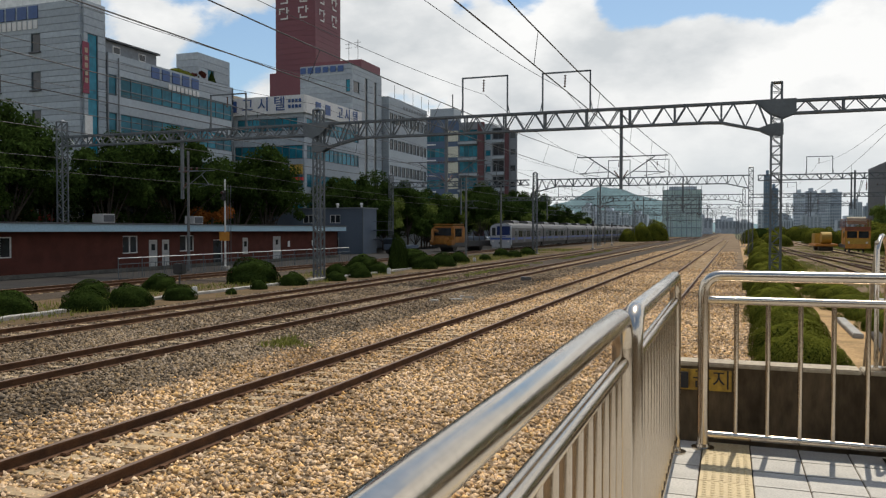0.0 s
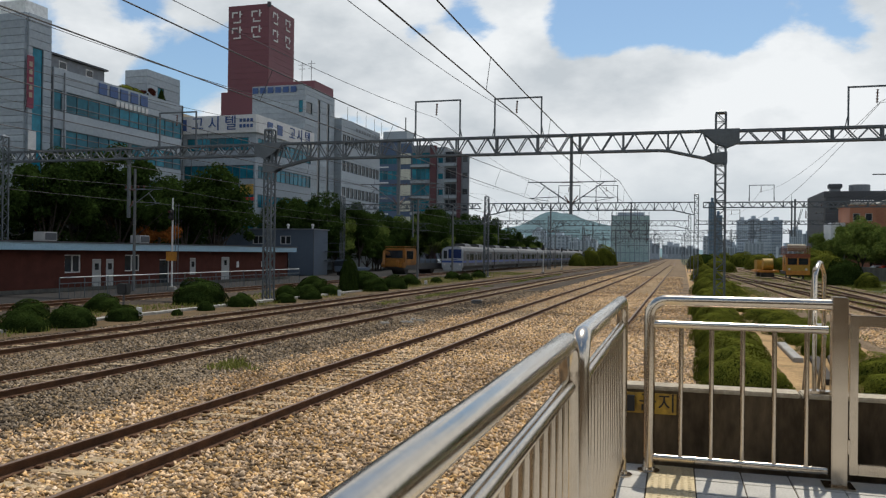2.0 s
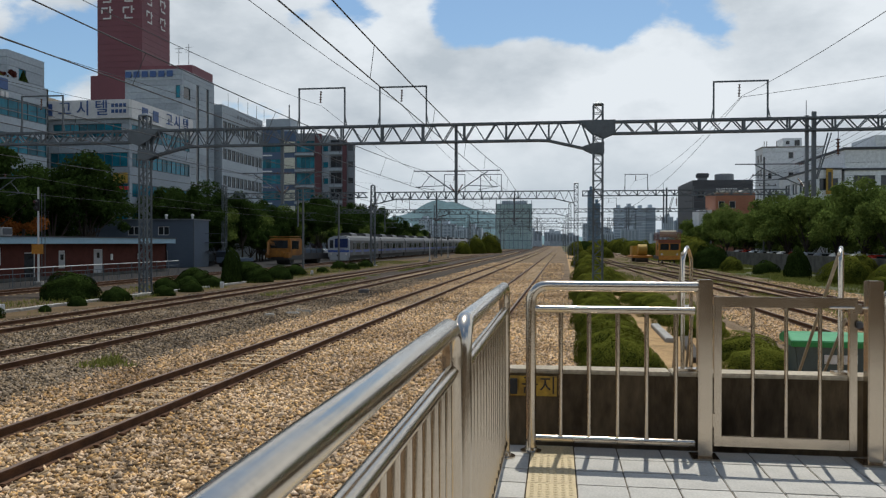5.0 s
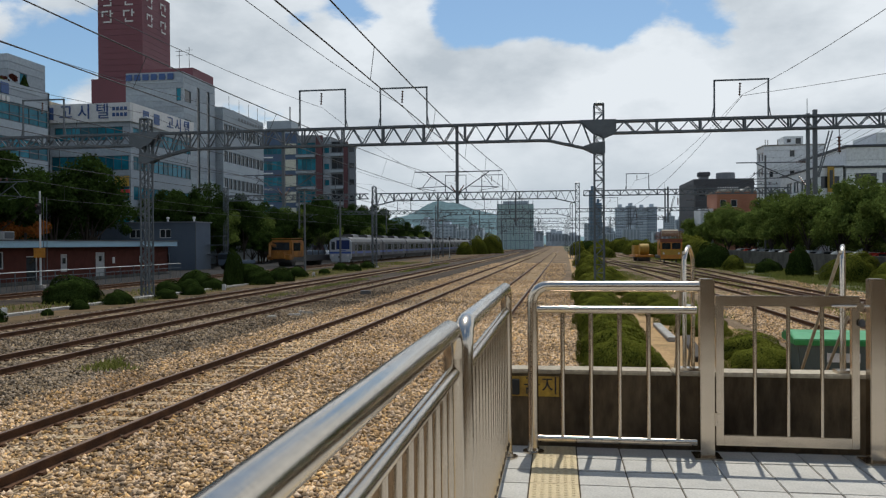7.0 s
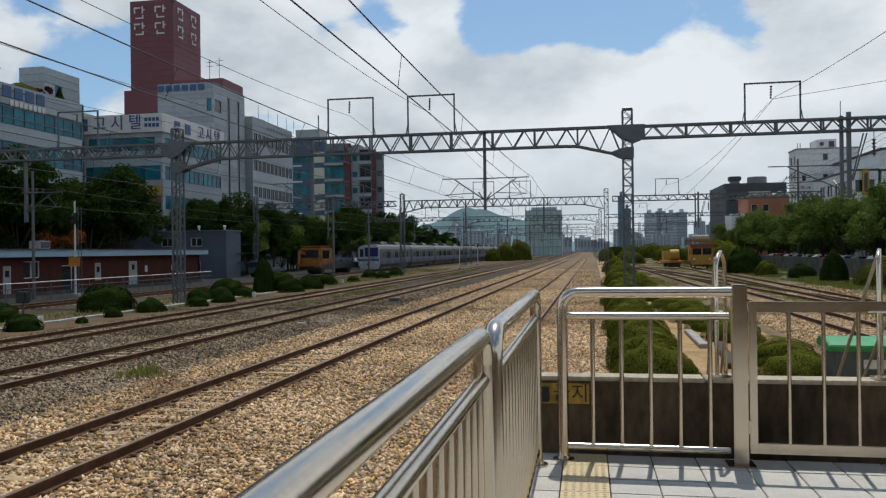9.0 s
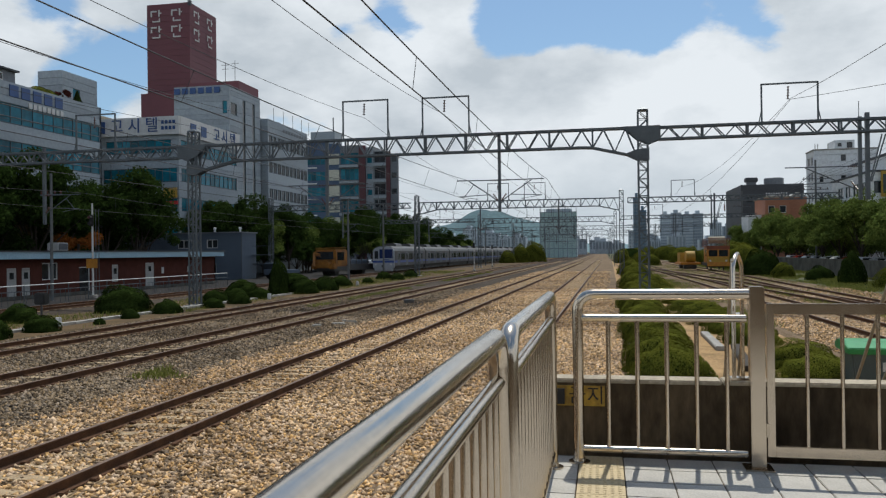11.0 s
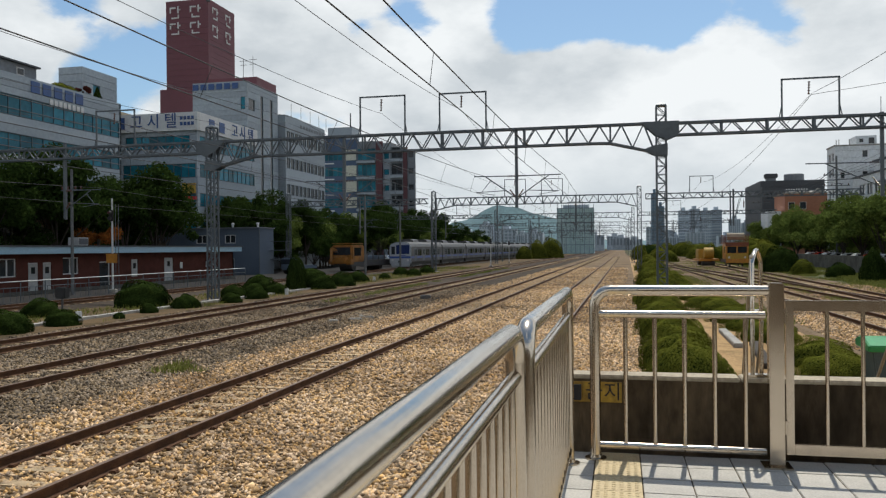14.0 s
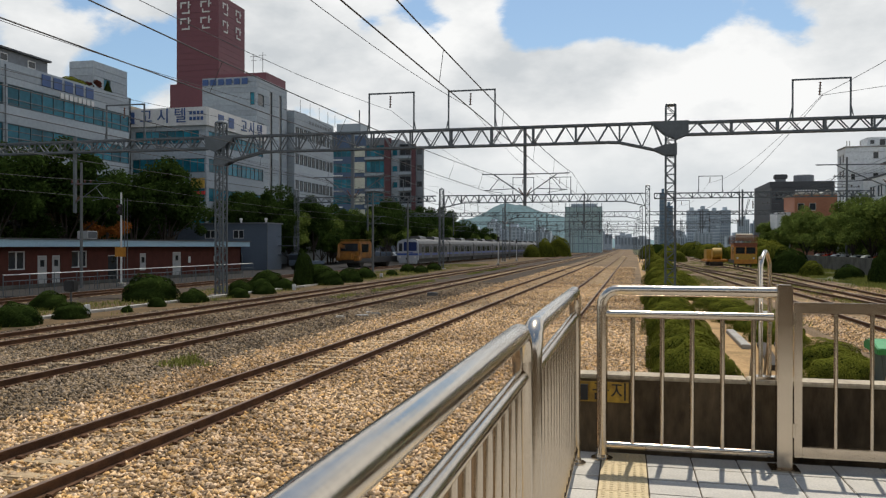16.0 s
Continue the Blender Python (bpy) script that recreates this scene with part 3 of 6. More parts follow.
def rail_panel(along, fixed, a, b, label, top=1.2, both=True, spacing=0.155, baluster=0.016, first=None, count=None):
    """A stainless pipe panel: bent top rail, second rail, foot rail and balusters."""
    t = thing("pipe_railing", label, "railing", "stainless railings on the platform")
    plane = "yz" if along == "y" else "xz"
    R = 0.0375
    P = (lambda u, z: (fixed, u, z)) if along == "y" else (lambda u, z: (u, fixed, z))
    bend_r = 0.11
    pts = [P(a, 0.0)] + (arc(*( (fixed, a + bend_r, top - R - bend_r) if along == "y" else (a + bend_r, fixed, top - R - bend_r)), bend_r, 180, 90, plane))
    if both:
        pts += arc(*((fixed, b - bend_r, top - R - bend_r) if along == "y" else (b - bend_r, fixed, top - R - bend_r)), bend_r, 90, 0, plane) + [P(b, 0.0)]
    else:
        pts.append(P(b, top - R))
    part("top_rail", Geo().tube(pts, R, 20), "steel", t, smooth=True)
    part("second_rail", Geo().tube([P(a + 0.02, 1.0), P(b - 0.02, 1.0)], 0.0265, 16), "steel", t, smooth=True)
    part("foot_rail", Geo().tube([P(a + 0.02, 0.095), P(b - 0.02, 0.095)], 0.0245, 16), "steel", t, smooth=True)
    n = max(2, round((b - a) / spacing))
    me = Geo().tube([(0, 0, 0.1), (0, 0, 0.99)], baluster, 12).mesh("baluster", "steel", smooth=True)
    for i in range(count or n - 1):
        part("baluster", me, None, t).location = P(first + spacing * i if count else a + (b - a) * (i + 1) / n, 0)
    for u in ((a, b) if both else (a,)):
        f = part("base_plate", Geo().lathe([(0.075, 0.0), (0.075, 0.008), (0.045, 0.012), (0.042, 0.03)], 16), "steel", t, smooth=True)
        f.location = P(u, 0)
    return t


SIDE = -0.345
rail_panel("y", SIDE, 2.93, 5.42, "polished stainless pipe railing along the platform edge", spacing=0.15, baluster=0.018)
rail_panel("y", SIDE - 0.023, 0.28, 2.83, "polished stainless pipe railing beside the tracks", spacing=0.15, baluster=0.018)
GATE_Y = 5.585
rail_panel("x", GATE_Y, -0.17, 0.96, "short stainless pipe railing across the platform end", both=False, spacing=0.195, first=0.036, count=5)


# ---- overhead gantries ----
def lattice_column(parent, x, y, z0, z1, w=0.46):
    c = part("lattice_column", Geo(), "galv", parent)
    g = Geo()
    for sx in (-1, 1):
        for sy in (-1, 1):
            g.box(x + sx * w / 2 - 0.04, x + sx * w / 2 + 0.04, y + sy * w / 2 - 0.04, y + sy * w / 2 + 0.04, z0, z1)
    c.data = g.mesh("lattice_column", "galv")
    g = Geo()
    n = max(3, round((z1 - z0) / 0.42))
    for i in range(n):
        za, zb = z0 + (z1 - z0) * i / n, z0 + (z1 - z0) * (i + 1) / n
        s = 1 if i % 2 else -1
        for q in (-1, 1):
            g.bar((x - s * w / 2, y + q * w / 2, za), (x + s * w / 2, y + q * w / 2, zb), 0.035)
            g.bar((x + q * w / 2, y - s * w / 2, za), (x + q * w / 2, y + s * w / 2, zb), 0.035)
            g.bar((x - w / 2, y + q * w / 2, zb), (x + w / 2, y + q * w / 2, zb), 0.03)
    part("lacing", g, "galv", c)
    part("column_cap", Geo().lathe([(w * 0.78, 0), (w * 0.78, 0.05), (0.03, 0.2)], 4, pose(x, y, z1, 0, 0, 45)), "galv", c)
    part("footing", Geo().box(x - 0.5, x + 0.5, y - 0.5, y + 0.5, GROUND, z0 + 0.05), "concrete", c, "pale concrete footing", bevel=0.03)
    return c


def truss(parent, x0, x1, y, top, bottom, panels, w=0.42, ends=None, pieces=False):
    """A box truss from x0 to x1; ends gives the lower chord's drop at each end over its first panels."""
    def low(x):
        z = bottom
        if ends:
            e0, e1, run = ends
            if x - x0 < run:
                z -= e0 * (1 - (x - x0) / run)
            if x1 - x < run:
                z -= e1 * (1 - (x1 - x) / run)
        return z
    xs = [x0 + (x1 - x0) * i / panels for i in range(panels + 1)]
    for q in (-1, 1):
        yy = y + q * w / 2
        g = Geo()
        for a, b in zip(xs, xs[1:]):
            g.bar((a, yy, low(a)), (b, yy, low(b)), 0.10)
        g.bar((x0, yy, top), (x1, yy, top), 0.10)
        part("chord", g, "galv", parent)
        g = Geo()
        for i, (a, b) in enumerate(zip(xs, xs[1:])):
            if pieces:
                part("diagonal", Geo().bar((a, yy, top if i % 2 else low(a)), (b, yy, low(b) if i % 2 else top), 0.07, 0.05), "galv", parent)
                if i % 4 == 0:
                    part("upright", Geo().bar((a, yy, low(a)), (a, yy, top), 0.09, 0.05), "galv", parent)
                continue
            g.bar((a, yy, top if i % 2 else low(a)), (b, yy, low(b) if i % 2 else top), 0.07, 0.05)
            if i % 4 == 0:
                g.bar((a, yy, low(a)), (a, yy, top), 0.09, 0.05)
        if pieces:
            continue
        tagged(part("web", g, "galv", parent), kind="stuff")
    g = Geo()
    for i, (a, b) in enumerate(zip(xs, xs[1:])):
        s = 1 if i % 2 else -1
        g.bar((a, y - s * w / 2, top), (b, y + s * w / 2, top), 0.045)
        g.bar((b, y - w / 2, low(b)), (b, y + w / 2, low(b)), 0.045)
    tagged(part("cross_bracing", g, "galv", parent), kind="stuff")


def gusset(parent, x, y, pts):
    for q in (-0.27, 0.27):
        g = Geo()
        k = len(pts)
        g.v += [Vector((x + u, y + q - 0.012, z)) for u, z in pts] + [Vector((x + u, y + q + 0.012, z)) for u, z in pts]
        g.f += [tuple(range(k)), tuple(reversed(range(k, 2 * k)))] + [(i, (i + 1) % k, k + (i + 1) % k, k + i) for i in range(k)]
        part("gusset_plate", g, "galv", parent, "plain grey gusset plate")


def insulator(parent, a, b, r=0.075, n=5):
    """A ribbed insulator between two points."""
    a, b = Vector(a), Vector(b)
    d = b - a
    m = Matrix.Translation(a) @ d.to_track_quat("Z", "Y").to_matrix().to_4x4()
    L, prof = d.length, []
    for i in range(n):
        z = L * (i + 0.2) / n
        prof += [(r * 0.4, z), (r, z + L * 0.25 / n), (r * 0.4, z + L * 0.5 / n)]
    return part("insulator", Geo().lathe(prof, 8, m), "insul", parent, "brown ribbed insulator")


def hoop(parent, x0, x1, y, z0, z1, drop=0.7):
    """The goalpost frame on top of a beam that carries a feeder wire."""
    h = part("wire_frame", Geo().bar((x0, y, z0), (x0, y, z1), 0.075).bar((x1, y, z0), (x1, y, z1), 0.075).bar((x0 - 0.04, y, z1), (x1 + 0.04, y, z1), 0.075).bar((x0 - 0.12, y, z0), (x0, y, z0 + 0.6), 0.04).bar((x1 + 0.12, y, z0), (x1, y, z0 + 0.6), 0.04), "galv", parent)
    xm = (x0 + x1) / 2
    insulator(h, (xm - 0.05, y, z1 - 0.12), (xm - 0.08, y, z1 - 0.12 - drop))


def cantilever(parent, x, y, z, reach, wire_z=4.35):
    """A hinged arm that holds a contact wire to one side of its post."""
    s = 1 if reach > 0 else -1
    c = part("cantilever_arm", Geo().tube([(x, y, z), (x + reach, y, z + 0.02)], 0.03, 6).tube([(x, y, z - 1.15), (x + reach * 0.72, y, z - 0.02)], 0.028, 6).tube([(x + reach * 0.25, y, z - 0.75), (x + reach * 0.95, y, z - 0.82)], 0.022, 6).tube([(x + reach * 0.6, y, z - 0.2), (x + reach * 0.82, y, z - 0.8)], 0.018, 6), "galv", parent)
    insulator(c, (x + s * 0.06, y, z), (x + s * 0.5, y, z), 0.06, 5)
    insulator(c, (x + s * 0.05, y, z - 1.12), (x + s * 0.36, y, z - 0.68), 0.06, 5)
    part("steady_arm", Geo().tube([(x + reach * 0.95, y, z - 0.82), (x + reach * 0.5, y, z - 0.98)], 0.014, 5), "galv", c)
    return c


def gantry(y, full=True):
    t = thing("overhead_gantry", "grey steel lattice gantry spanning the tracks with overhead line arms", "gantry", "overhead line gantries")
    k = bend(y) * 0.25 if not full else 0.0
    xl, xr = -22.5 + k, 2.1 + k
    lattice_column(t, xl, y, BED, 8.42)
    lattice_column(t, xr, y, BED, 8.47)
    top, bot = 7.62, 6.72
    truss(t, xl + 0.3, xr - 0.3, y, top, bot, 44, ends=(0.55, 0.55, 2.3), pieces=full)
    truss(t, xr + 0.75, xr + 24, y, top - 0.03, top - 0.62, 44, pieces=full)
    truss(t, xl - 19.0, xl - 0.75, y, top, top - 0.62, 34, pieces=full)
    for x, s in ((xl, 1), (xr, -1)) if full else ():
        gusset(t, x, y, [(s * 1.0, top + 0.06), (s * 0.3, bot + 0.30), (s * 0.02 - s * 0.3, bot + 0.05), (-s * 0.85, top - 0.62), (-s * 0.85, top + 0.06)])
        gusset(t, x, y, [(s * 0.9, bot - 0.42), (s * 0.3, bot - 0.2), (-s * 0.3, bot - 0.15), (-s * 0.3, bot - 0.75), (s * 0.3, bot - 0.72)])
    for x, z in ((-5.17, 3.55), (-14.6, 3.55)):
        x += k
        part("drop_post", Geo().box(x - 0.075, x + 0.075, y - 0.075, y + 0.075, z, top + 0.05), "galv", t)
        cantilever(t, x, y, 5.2, 2.3)
        cantilever(t, x, y, 5.2, -2.25)
    for a, b, z in ((-13.66, -11.15, 9.7), (-9.24, -6.75, 9.67), (7.76, 10.33, 9.49), (-29.93, -27.42, 9.7)):
        hoop(t, a + k, b + k, y, top + 0.05, z)
    lattice_column(t, xl - 19.2, y, BED, 8.6)
    part("drop_post", Geo().box(xl - 9.65, xl - 9.5, y - 0.08, y + 0.08, 3.4, 7.9), "galv", t)
    cantilever(t, xl - 9.6, y, 5.1, 2.4)
    for x, w, z in ((12.17, 0.075, 7.72), (12.5, 0.09, 7.9)):
        part("steel_post", Geo().box(x + k - w, x + k + w, y - w, y + w, 3.75, z), "galv", t)
    part("lightning_rod", Geo().tube([(12.14 + k, y, 7.7), (12.14 + k, y, 8.45)], 0.018, 5), "galv", t)
    cantilever(t, 12.1 + k, y, 5.35, -3.3)
    for q in (0.0, 0.16):
        part("post_stay", Geo().bar((13.15 + q + k, y, 6.85), (12.6 + q * 0.4 + k, y, 4.6), 0.055), "galv", t)
    part("hanger", Geo().tube([(13.62 + k, y, 6.95), (13.62 + k, y, 5.7)], 0.02, 5), "galv", t)
    insulator(t, (13.62 + k, y, 6.6), (13.62 + k, y, 5.75), 0.12, 5)
    return t


gantry(41.0)
for y in (95.0, 145.0, 200.0, 255.0, 315.0):
    gantry(y, False)


# ---- buildings ----
def facade(parent, axis, plane, out, u0, u1, z0, z1, openings, wall, glass="glass", course=0.0, thick=0.25, frame_mat="mullion", name="wall"):
    """One wall with real openings. axis 'x': the wall stands at x = plane and runs along y; 'y': the other way. openings: (u0, u1, z0, z1, panes)."""
    def put(g, a, b, c, d, n0, n1):
        lo, hi = sorted((plane - out * n0, plane - out * n1))
        if axis == "x":
            g.box(lo, hi, a, b, c, d)
        else:
            g.box(a, b, lo, hi, c, d)
    if axis == "x":
        u0 += 0.252
    zs = sorted({z0, z1, *(z for o in openings for z in o[2:4])})
    if course:
        cuts = []
        for a, b in zip(zs, zs[1:]):
            n = max(1, round((b - a) / course))
            cuts += [a + (b - a) * i / n for i in range(n)]
        zs = cuts + [zs[-1]]
    g = Geo()
    for a, b in zip(zs, zs[1:]):
        mid, u = (a + b) / 2, u0
        gap_z = 0.035 if course else 0.0
        for o in sorted(o for o in openings if o[2] < mid < o[3]):
            if o[0] > u + 0.001:
                put(g, u, o[0], a, b - gap_z, 0.0, thick)
            u = o[1]
        if u1 > u + 0.001:
            put(g, u, u1, a, b - gap_z, 0.0, thick)
    w = part(name, g, wall, parent)
    if course or len(openings) > 4:
        w.name = "cladding"
        tagged(w, kind="stuff")
    for a, b, c, d, n in openings:
        win = part("window", Geo(), frame_mat, parent)
        f = 0.07
        ring = Geo()
        for depth in (0.06, 0.16):
            for u, z in ((a, c), (b, c), (b, d), (a, d), (a + f, c + f), (b - f, c + f), (b - f, d - f), (a + f, d - f)):
                p = plane - out * depth
                ring.v.append(Vector((p, u, z)) if axis == "x" else Vector((u, p, z)))
        for i in range(4):
            j = (i + 1) % 4
            ring.f += [(i, j, 4 + j, 4 + i), (8 + i, 12 + i, 12 + j, 8 + j), (i, 8 + i, 8 + j, j), (4 + i, 4 + j, 12 + j, 12 + i)]
        win.data = ring.mesh("window", frame_mat)
        for i in range(1, n):
            u = a + (b - a) * i / n
            g = Geo()
            put(g, u - 0.04, u + 0.04, c + f, d - f, 0.06, 0.16)
            part("mullion", g, frame_mat, win)
        for i in range(n):
            g = Geo()
            put(g, a + (b - a) * i / n + 0.04, a + (b - a) * (i + 1) / n - 0.04, c + f, d - f, 0.12, 0.15)
            part("pane", g, glass, win)
    return w


def core(parent, x0, x1, y0, y1, z1, mat="charcoal", roof="concrete"):
    part("inner_wall", Geo().box(x0 + 0.3, x1 - 0.3, y0 + 0.3, y1 - 0.3, GROUND, z1 - 0.5), mat, parent)
    part("roof", Geo().box(x0 + 0.2, x1 - 0.2, y0 + 0.2, y1 - 0.2, z1 - 0.6, z1 - 0.3), roof, parent)


def lettering(parent, name, body, size, m, mat, depth=0.04):
    c = bpy.data.curves.new(name, "FONT")
    c.body, c.size, c.extrude, c.align_x, c.align_y = body, size, depth, "CENTER", "CENTER"
    tmp = new(name, c)
    me = bpy.data.meshes.new_from_object(tmp.evaluated_get(bpy.context.evaluated_depsgraph_get()))
    bpy.data.objects.remove(tmp)
    me.materials.append(M[mat])
    ob = part(name, me, None, parent)
    ob.matrix_basis = m
    return ob


def bars(parent, name, n, w, h, m, mat, step):
    """Writing that cannot be told: n plain bars of its size."""
    for i in range(n):
        o = part(name, Geo().box(-w / 2, w / 2, -h / 2, h / 2, -0.03, 0.03), mat, parent)
        o.matrix_basis = m @ Matrix.Translation(((i - (n - 1) / 2) * step, 0, 0))


EAST = pose(0, 0, 0, 90, 0, 90)
SOUTH = pose(0, 0, 0, 90, 0, 0)
T = Matrix.Translation

# long white office building with ribbon windows and a taller block at its south end
b = thing("office_building", "white panelled office building with teal ribbon windows", "building")
core(b, -75, -50, 54.0, 72.4, 16.7)
rows = [(z, z + 1.75) for z in (13.1, 9.85, 6.6, 3.35)]
facade(b, "x", -50, 1, 54.0, 72.4, GROUND, 16.7, [(55.7, 72.2, a, c, 12) for a, c in rows] + [(54.3, 55.25, a, c, 1) for a, c in rows], "whitewall", course=0.62)
for a, c in rows:
    part("transom", Geo().box(-50.1, -50.03, 55.7, 72.2, a + 0.55, a + 0.63), "greywall", b)
facade(b, "y", 72.4, 1, -75, -50, GROUND, 16.7, [], "whitewall", course=0.62)
part("penthouse", Geo().box(-58, -50.4, 54.0, 60.8, 16.4, 17.75), "greywall", b)
for y in (55.2, 58.4):
    part("penthouse_window", Geo().box(-50.42, -50.36, y, y + 0.9, 16.75, 17.45), "whitepaint", b)
    part("penthouse_pane", Geo().box(-50.37, -50.33, y + 0.1, y + 0.8, 16.85, 17.35), "darkglass", b)
part("penthouse_roof", Geo().box(-58.2, -50.1, 53.9, 61.0, 17.75, 17.9), "charcoal", b)
bars(b, "sign_letter", 5, 1.05, 1.0, T((-49.93, 63.0, 15.95)) @ EAST, "bluetext", 1.45)
bars(b, "sign_letter", 8, 0.42, 0.5, T((-49.93, 64.2, 15.0)) @ EAST, "whitepaint", 0.6)
part("stair_block", Geo().box(-74.7, -50.45, 51.6, 53.9, GROUND, 20.3), "charcoal", b)
rows = [(z, z + 1.55) for z in (16.45, 13.25, 10.05, 6.85, 3.65)]
facade(b, "y", 51.3, -1, -75, -50.2, GROUND, 20.45, [(x, x + 1.05, a, c, 1) for a, c in rows for x in (-55.45, -59.9, -64.4)], "whitewall", "darkglass", course=0.62)
for a, c in rows:
    for x in (-55.45, -59.9, -64.4):
        part("window_sill", Geo().box(x - 0.08, x + 1.13, 51.12, 51.3, a - 0.14, a - 0.02), "charcoal", b)
facade(b, "x", -50, 1, 51.3, 53.95, GROUND, 20.45, [(51.95, 53.1, 2.0, 17.8, 1)], "whitewall", course=0.62)
part("roof_screen", Geo().box(-62, -50.3, 51.42, 51.5, 20.45, 21.45), "palewall", b, "pale sheet screen round the roof")
part("roof_screen", Geo().box(-50.38, -50.3, 51.52, 53.8, 20.45, 21.45), "palewall", b, "pale sheet screen round the roof")
part("stair_roof", Geo().box(-75, -50.2, 51.5, 53.9, 20.1, 20.3), "concrete", b)
bars(b, "wall_letter", 5, 1.0, 1.05, T((-57.6, 51.26, 19.75)) @ SOUTH, "bluetext", 1.25)
bars(b, "wall_numeral", 8, 0.42, 0.7, T((-56.9, 51.26, 18.72)) @ SOUTH, "whitepaint", 0.58)
part("banner", Geo().box(-49.95, -49.88, 51.32, 51.98, 12.75, 16.95), "banner", b, "faded crimson vertical banner")
for i in range(5):
    part("banner_letter", Geo().box(-49.88, -49.86, 51.5, 51.82, 13.6 + 0.62 * i, 14.0 + 0.62 * i), "coping", b)
part("banner", Geo().box(-49.93, -49.88, 51.5, 52.3, 8.6, 11.0), "whitepaint", b, "white vertical banner")
for y in (54.1, 55.4):
    part("downpipe", Geo().tube([(-49.92, y, GROUND), (-49.92, y, 16.4)], 0.06, 6), "greywall", b)
part("roof_shrub_box", Geo().box(-55, -51, 65.4, 72.1, 16.4, 16.9), "concrete", b)

b = thing("stair_house", "white box of a rooftop stair house behind the office parapet", "building")
core(b, -58.9, -56, 74.4, 80.4, 21.3)
facade(b, "x", -56, 1, 74.4, 80.4, GROUND, 21.4, [(76.2, 77.4, 18.6, 19.8, 1)], "whitewall", course=0.8)
facade(b, "y", 74.4, -1, -58.9, -56, GROUND, 21.4, [], "whitewall", course=0.8)

# lodging house with signs, and its taller rear block
b = thing("lodging_house", "white five-storey lodging house with dark blue sign letters", "building")
core(b, -60.6, -50, 87.5, 103.3, 18.1)
facade(b, "y", 87.5, -1, -60.6, -50, GROUND, 18.2, [(-59.8, -51.0, 14.0, 15.6, 8), (-60.2, -50.25, 10.45, 12.15, 10), (-60.2, -50.25, 6.8, 8.4, 10), (-60.2, -50.25, 3.3, 4.8, 10)], "whitewall", course=0.8)
facade(b, "x", -50, 1, 87.5, 103.3, GROUND, 18.2, [(88.1, 103.0, a, a + 1.65, 12) for a in (13.9, 10.5, 6.9, 3.4)], "whitewall", course=0.8)
part("sign_band", Geo().box(-60.7, -49.75, 87.1, 87.5, 16.15, 18.35), "whitepaint", b)
part("sign_band", Geo().box(-50, -49.7, 87.5, 103.4, 16.15, 18.35), "whitepaint", b)
for x, ch in ((-58.0, "고"), (-55.65, "시"), (-53.3, "텔")):
    lettering(b, "sign_text", ch, 1.95, T((x, 87.05, 17.25)) @ SOUTH, "bluetext")
bars(b, "sign_letter", 1, 1.0, 1.45, T((-60.1, 87.05, 17.25)) @ SOUTH, "bluetext", 1.0)
for z in (17.65, 16.95):
    bars(b, "sign_letter", 4, 0.34, 0.42, T((-51.1, 87.05, z)) @ SOUTH, "bluetext", 0.5)
bars(b, "sign_letter", 2, 1.35, 1.3, T((-49.66, 91.8, 17.2)) @ EAST, "bluetext", 2.6)
for y, ch in ((96.6, "고"), (98.8, "시"), (101.2, "텔")):
    lettering(b, "sign_text", ch, 1.95, T((-49.66, y, 17.2)) @ EAST, "bluetext")
part("hanging_sign", Geo().box(-51.9, -50.2, 87.2, 87.45, 8.5, 9.7), "yellow", b, "faded yellow sign board")
part("hanging_sign", Geo().box(-52.2, -50.1, 87.15, 87.45, 7.7, 8.1), "redpaint", b, "faded red sign strip")

b = thing("lodging_rear_block", "taller white tiled block with a vertical dark stair shaft", "building")
core(b, -60.6, -52, 104.9, 115.4, 26.0)
facade(b, "y", 104.9, -1, -60.6, -52, GROUND, 25.9, [(-53.0, -52.3, 21.8, 23.6, 1), (-53.0, -52.3, 17.8, 19.4, 1)], "whitewall", course=0.9)
facade(b, "x", -52, 1, 104.9, 115.4, GROUND, 25.9, [(105.4, 107.4, z, z + 1.7, 1) for z in (21.8, 17.6, 13.6, 9.6)] + [(109.3, 110.2, 4.0, 24.5, 1), (112.6, 113.5, 4.0, 24.5, 1)], "whitewall", "darkglass", course=0.9)
part("roof_block", Geo().box(-60, -52.2, 108.5, 115.3, 25.8, 27.2), "redwall", b, "maroon rendered roof block")
bars(b, "roof_letter", 6, 0.9, 0.85, T((-56.9, 104.75, 25.2)) @ SOUTH, "bluetext", 1.25)
for x, y, h in ((-53.5, 110, 4.6), (-54.3, 108.5, 4.0)):
    part("antenna", Geo().tube([(x, y, 26), (x, y, 26 + h)], 0.04, 5).bar((x - 0.6, y, 26 + h * 0.9), (x + 0.6, y, 26 + h * 0.9), 0.05).bar((x - 0.5, y, 26 + h * 0.75), (x + 0.5, y, 26 + h * 0.75), 0.05), "cable", b)

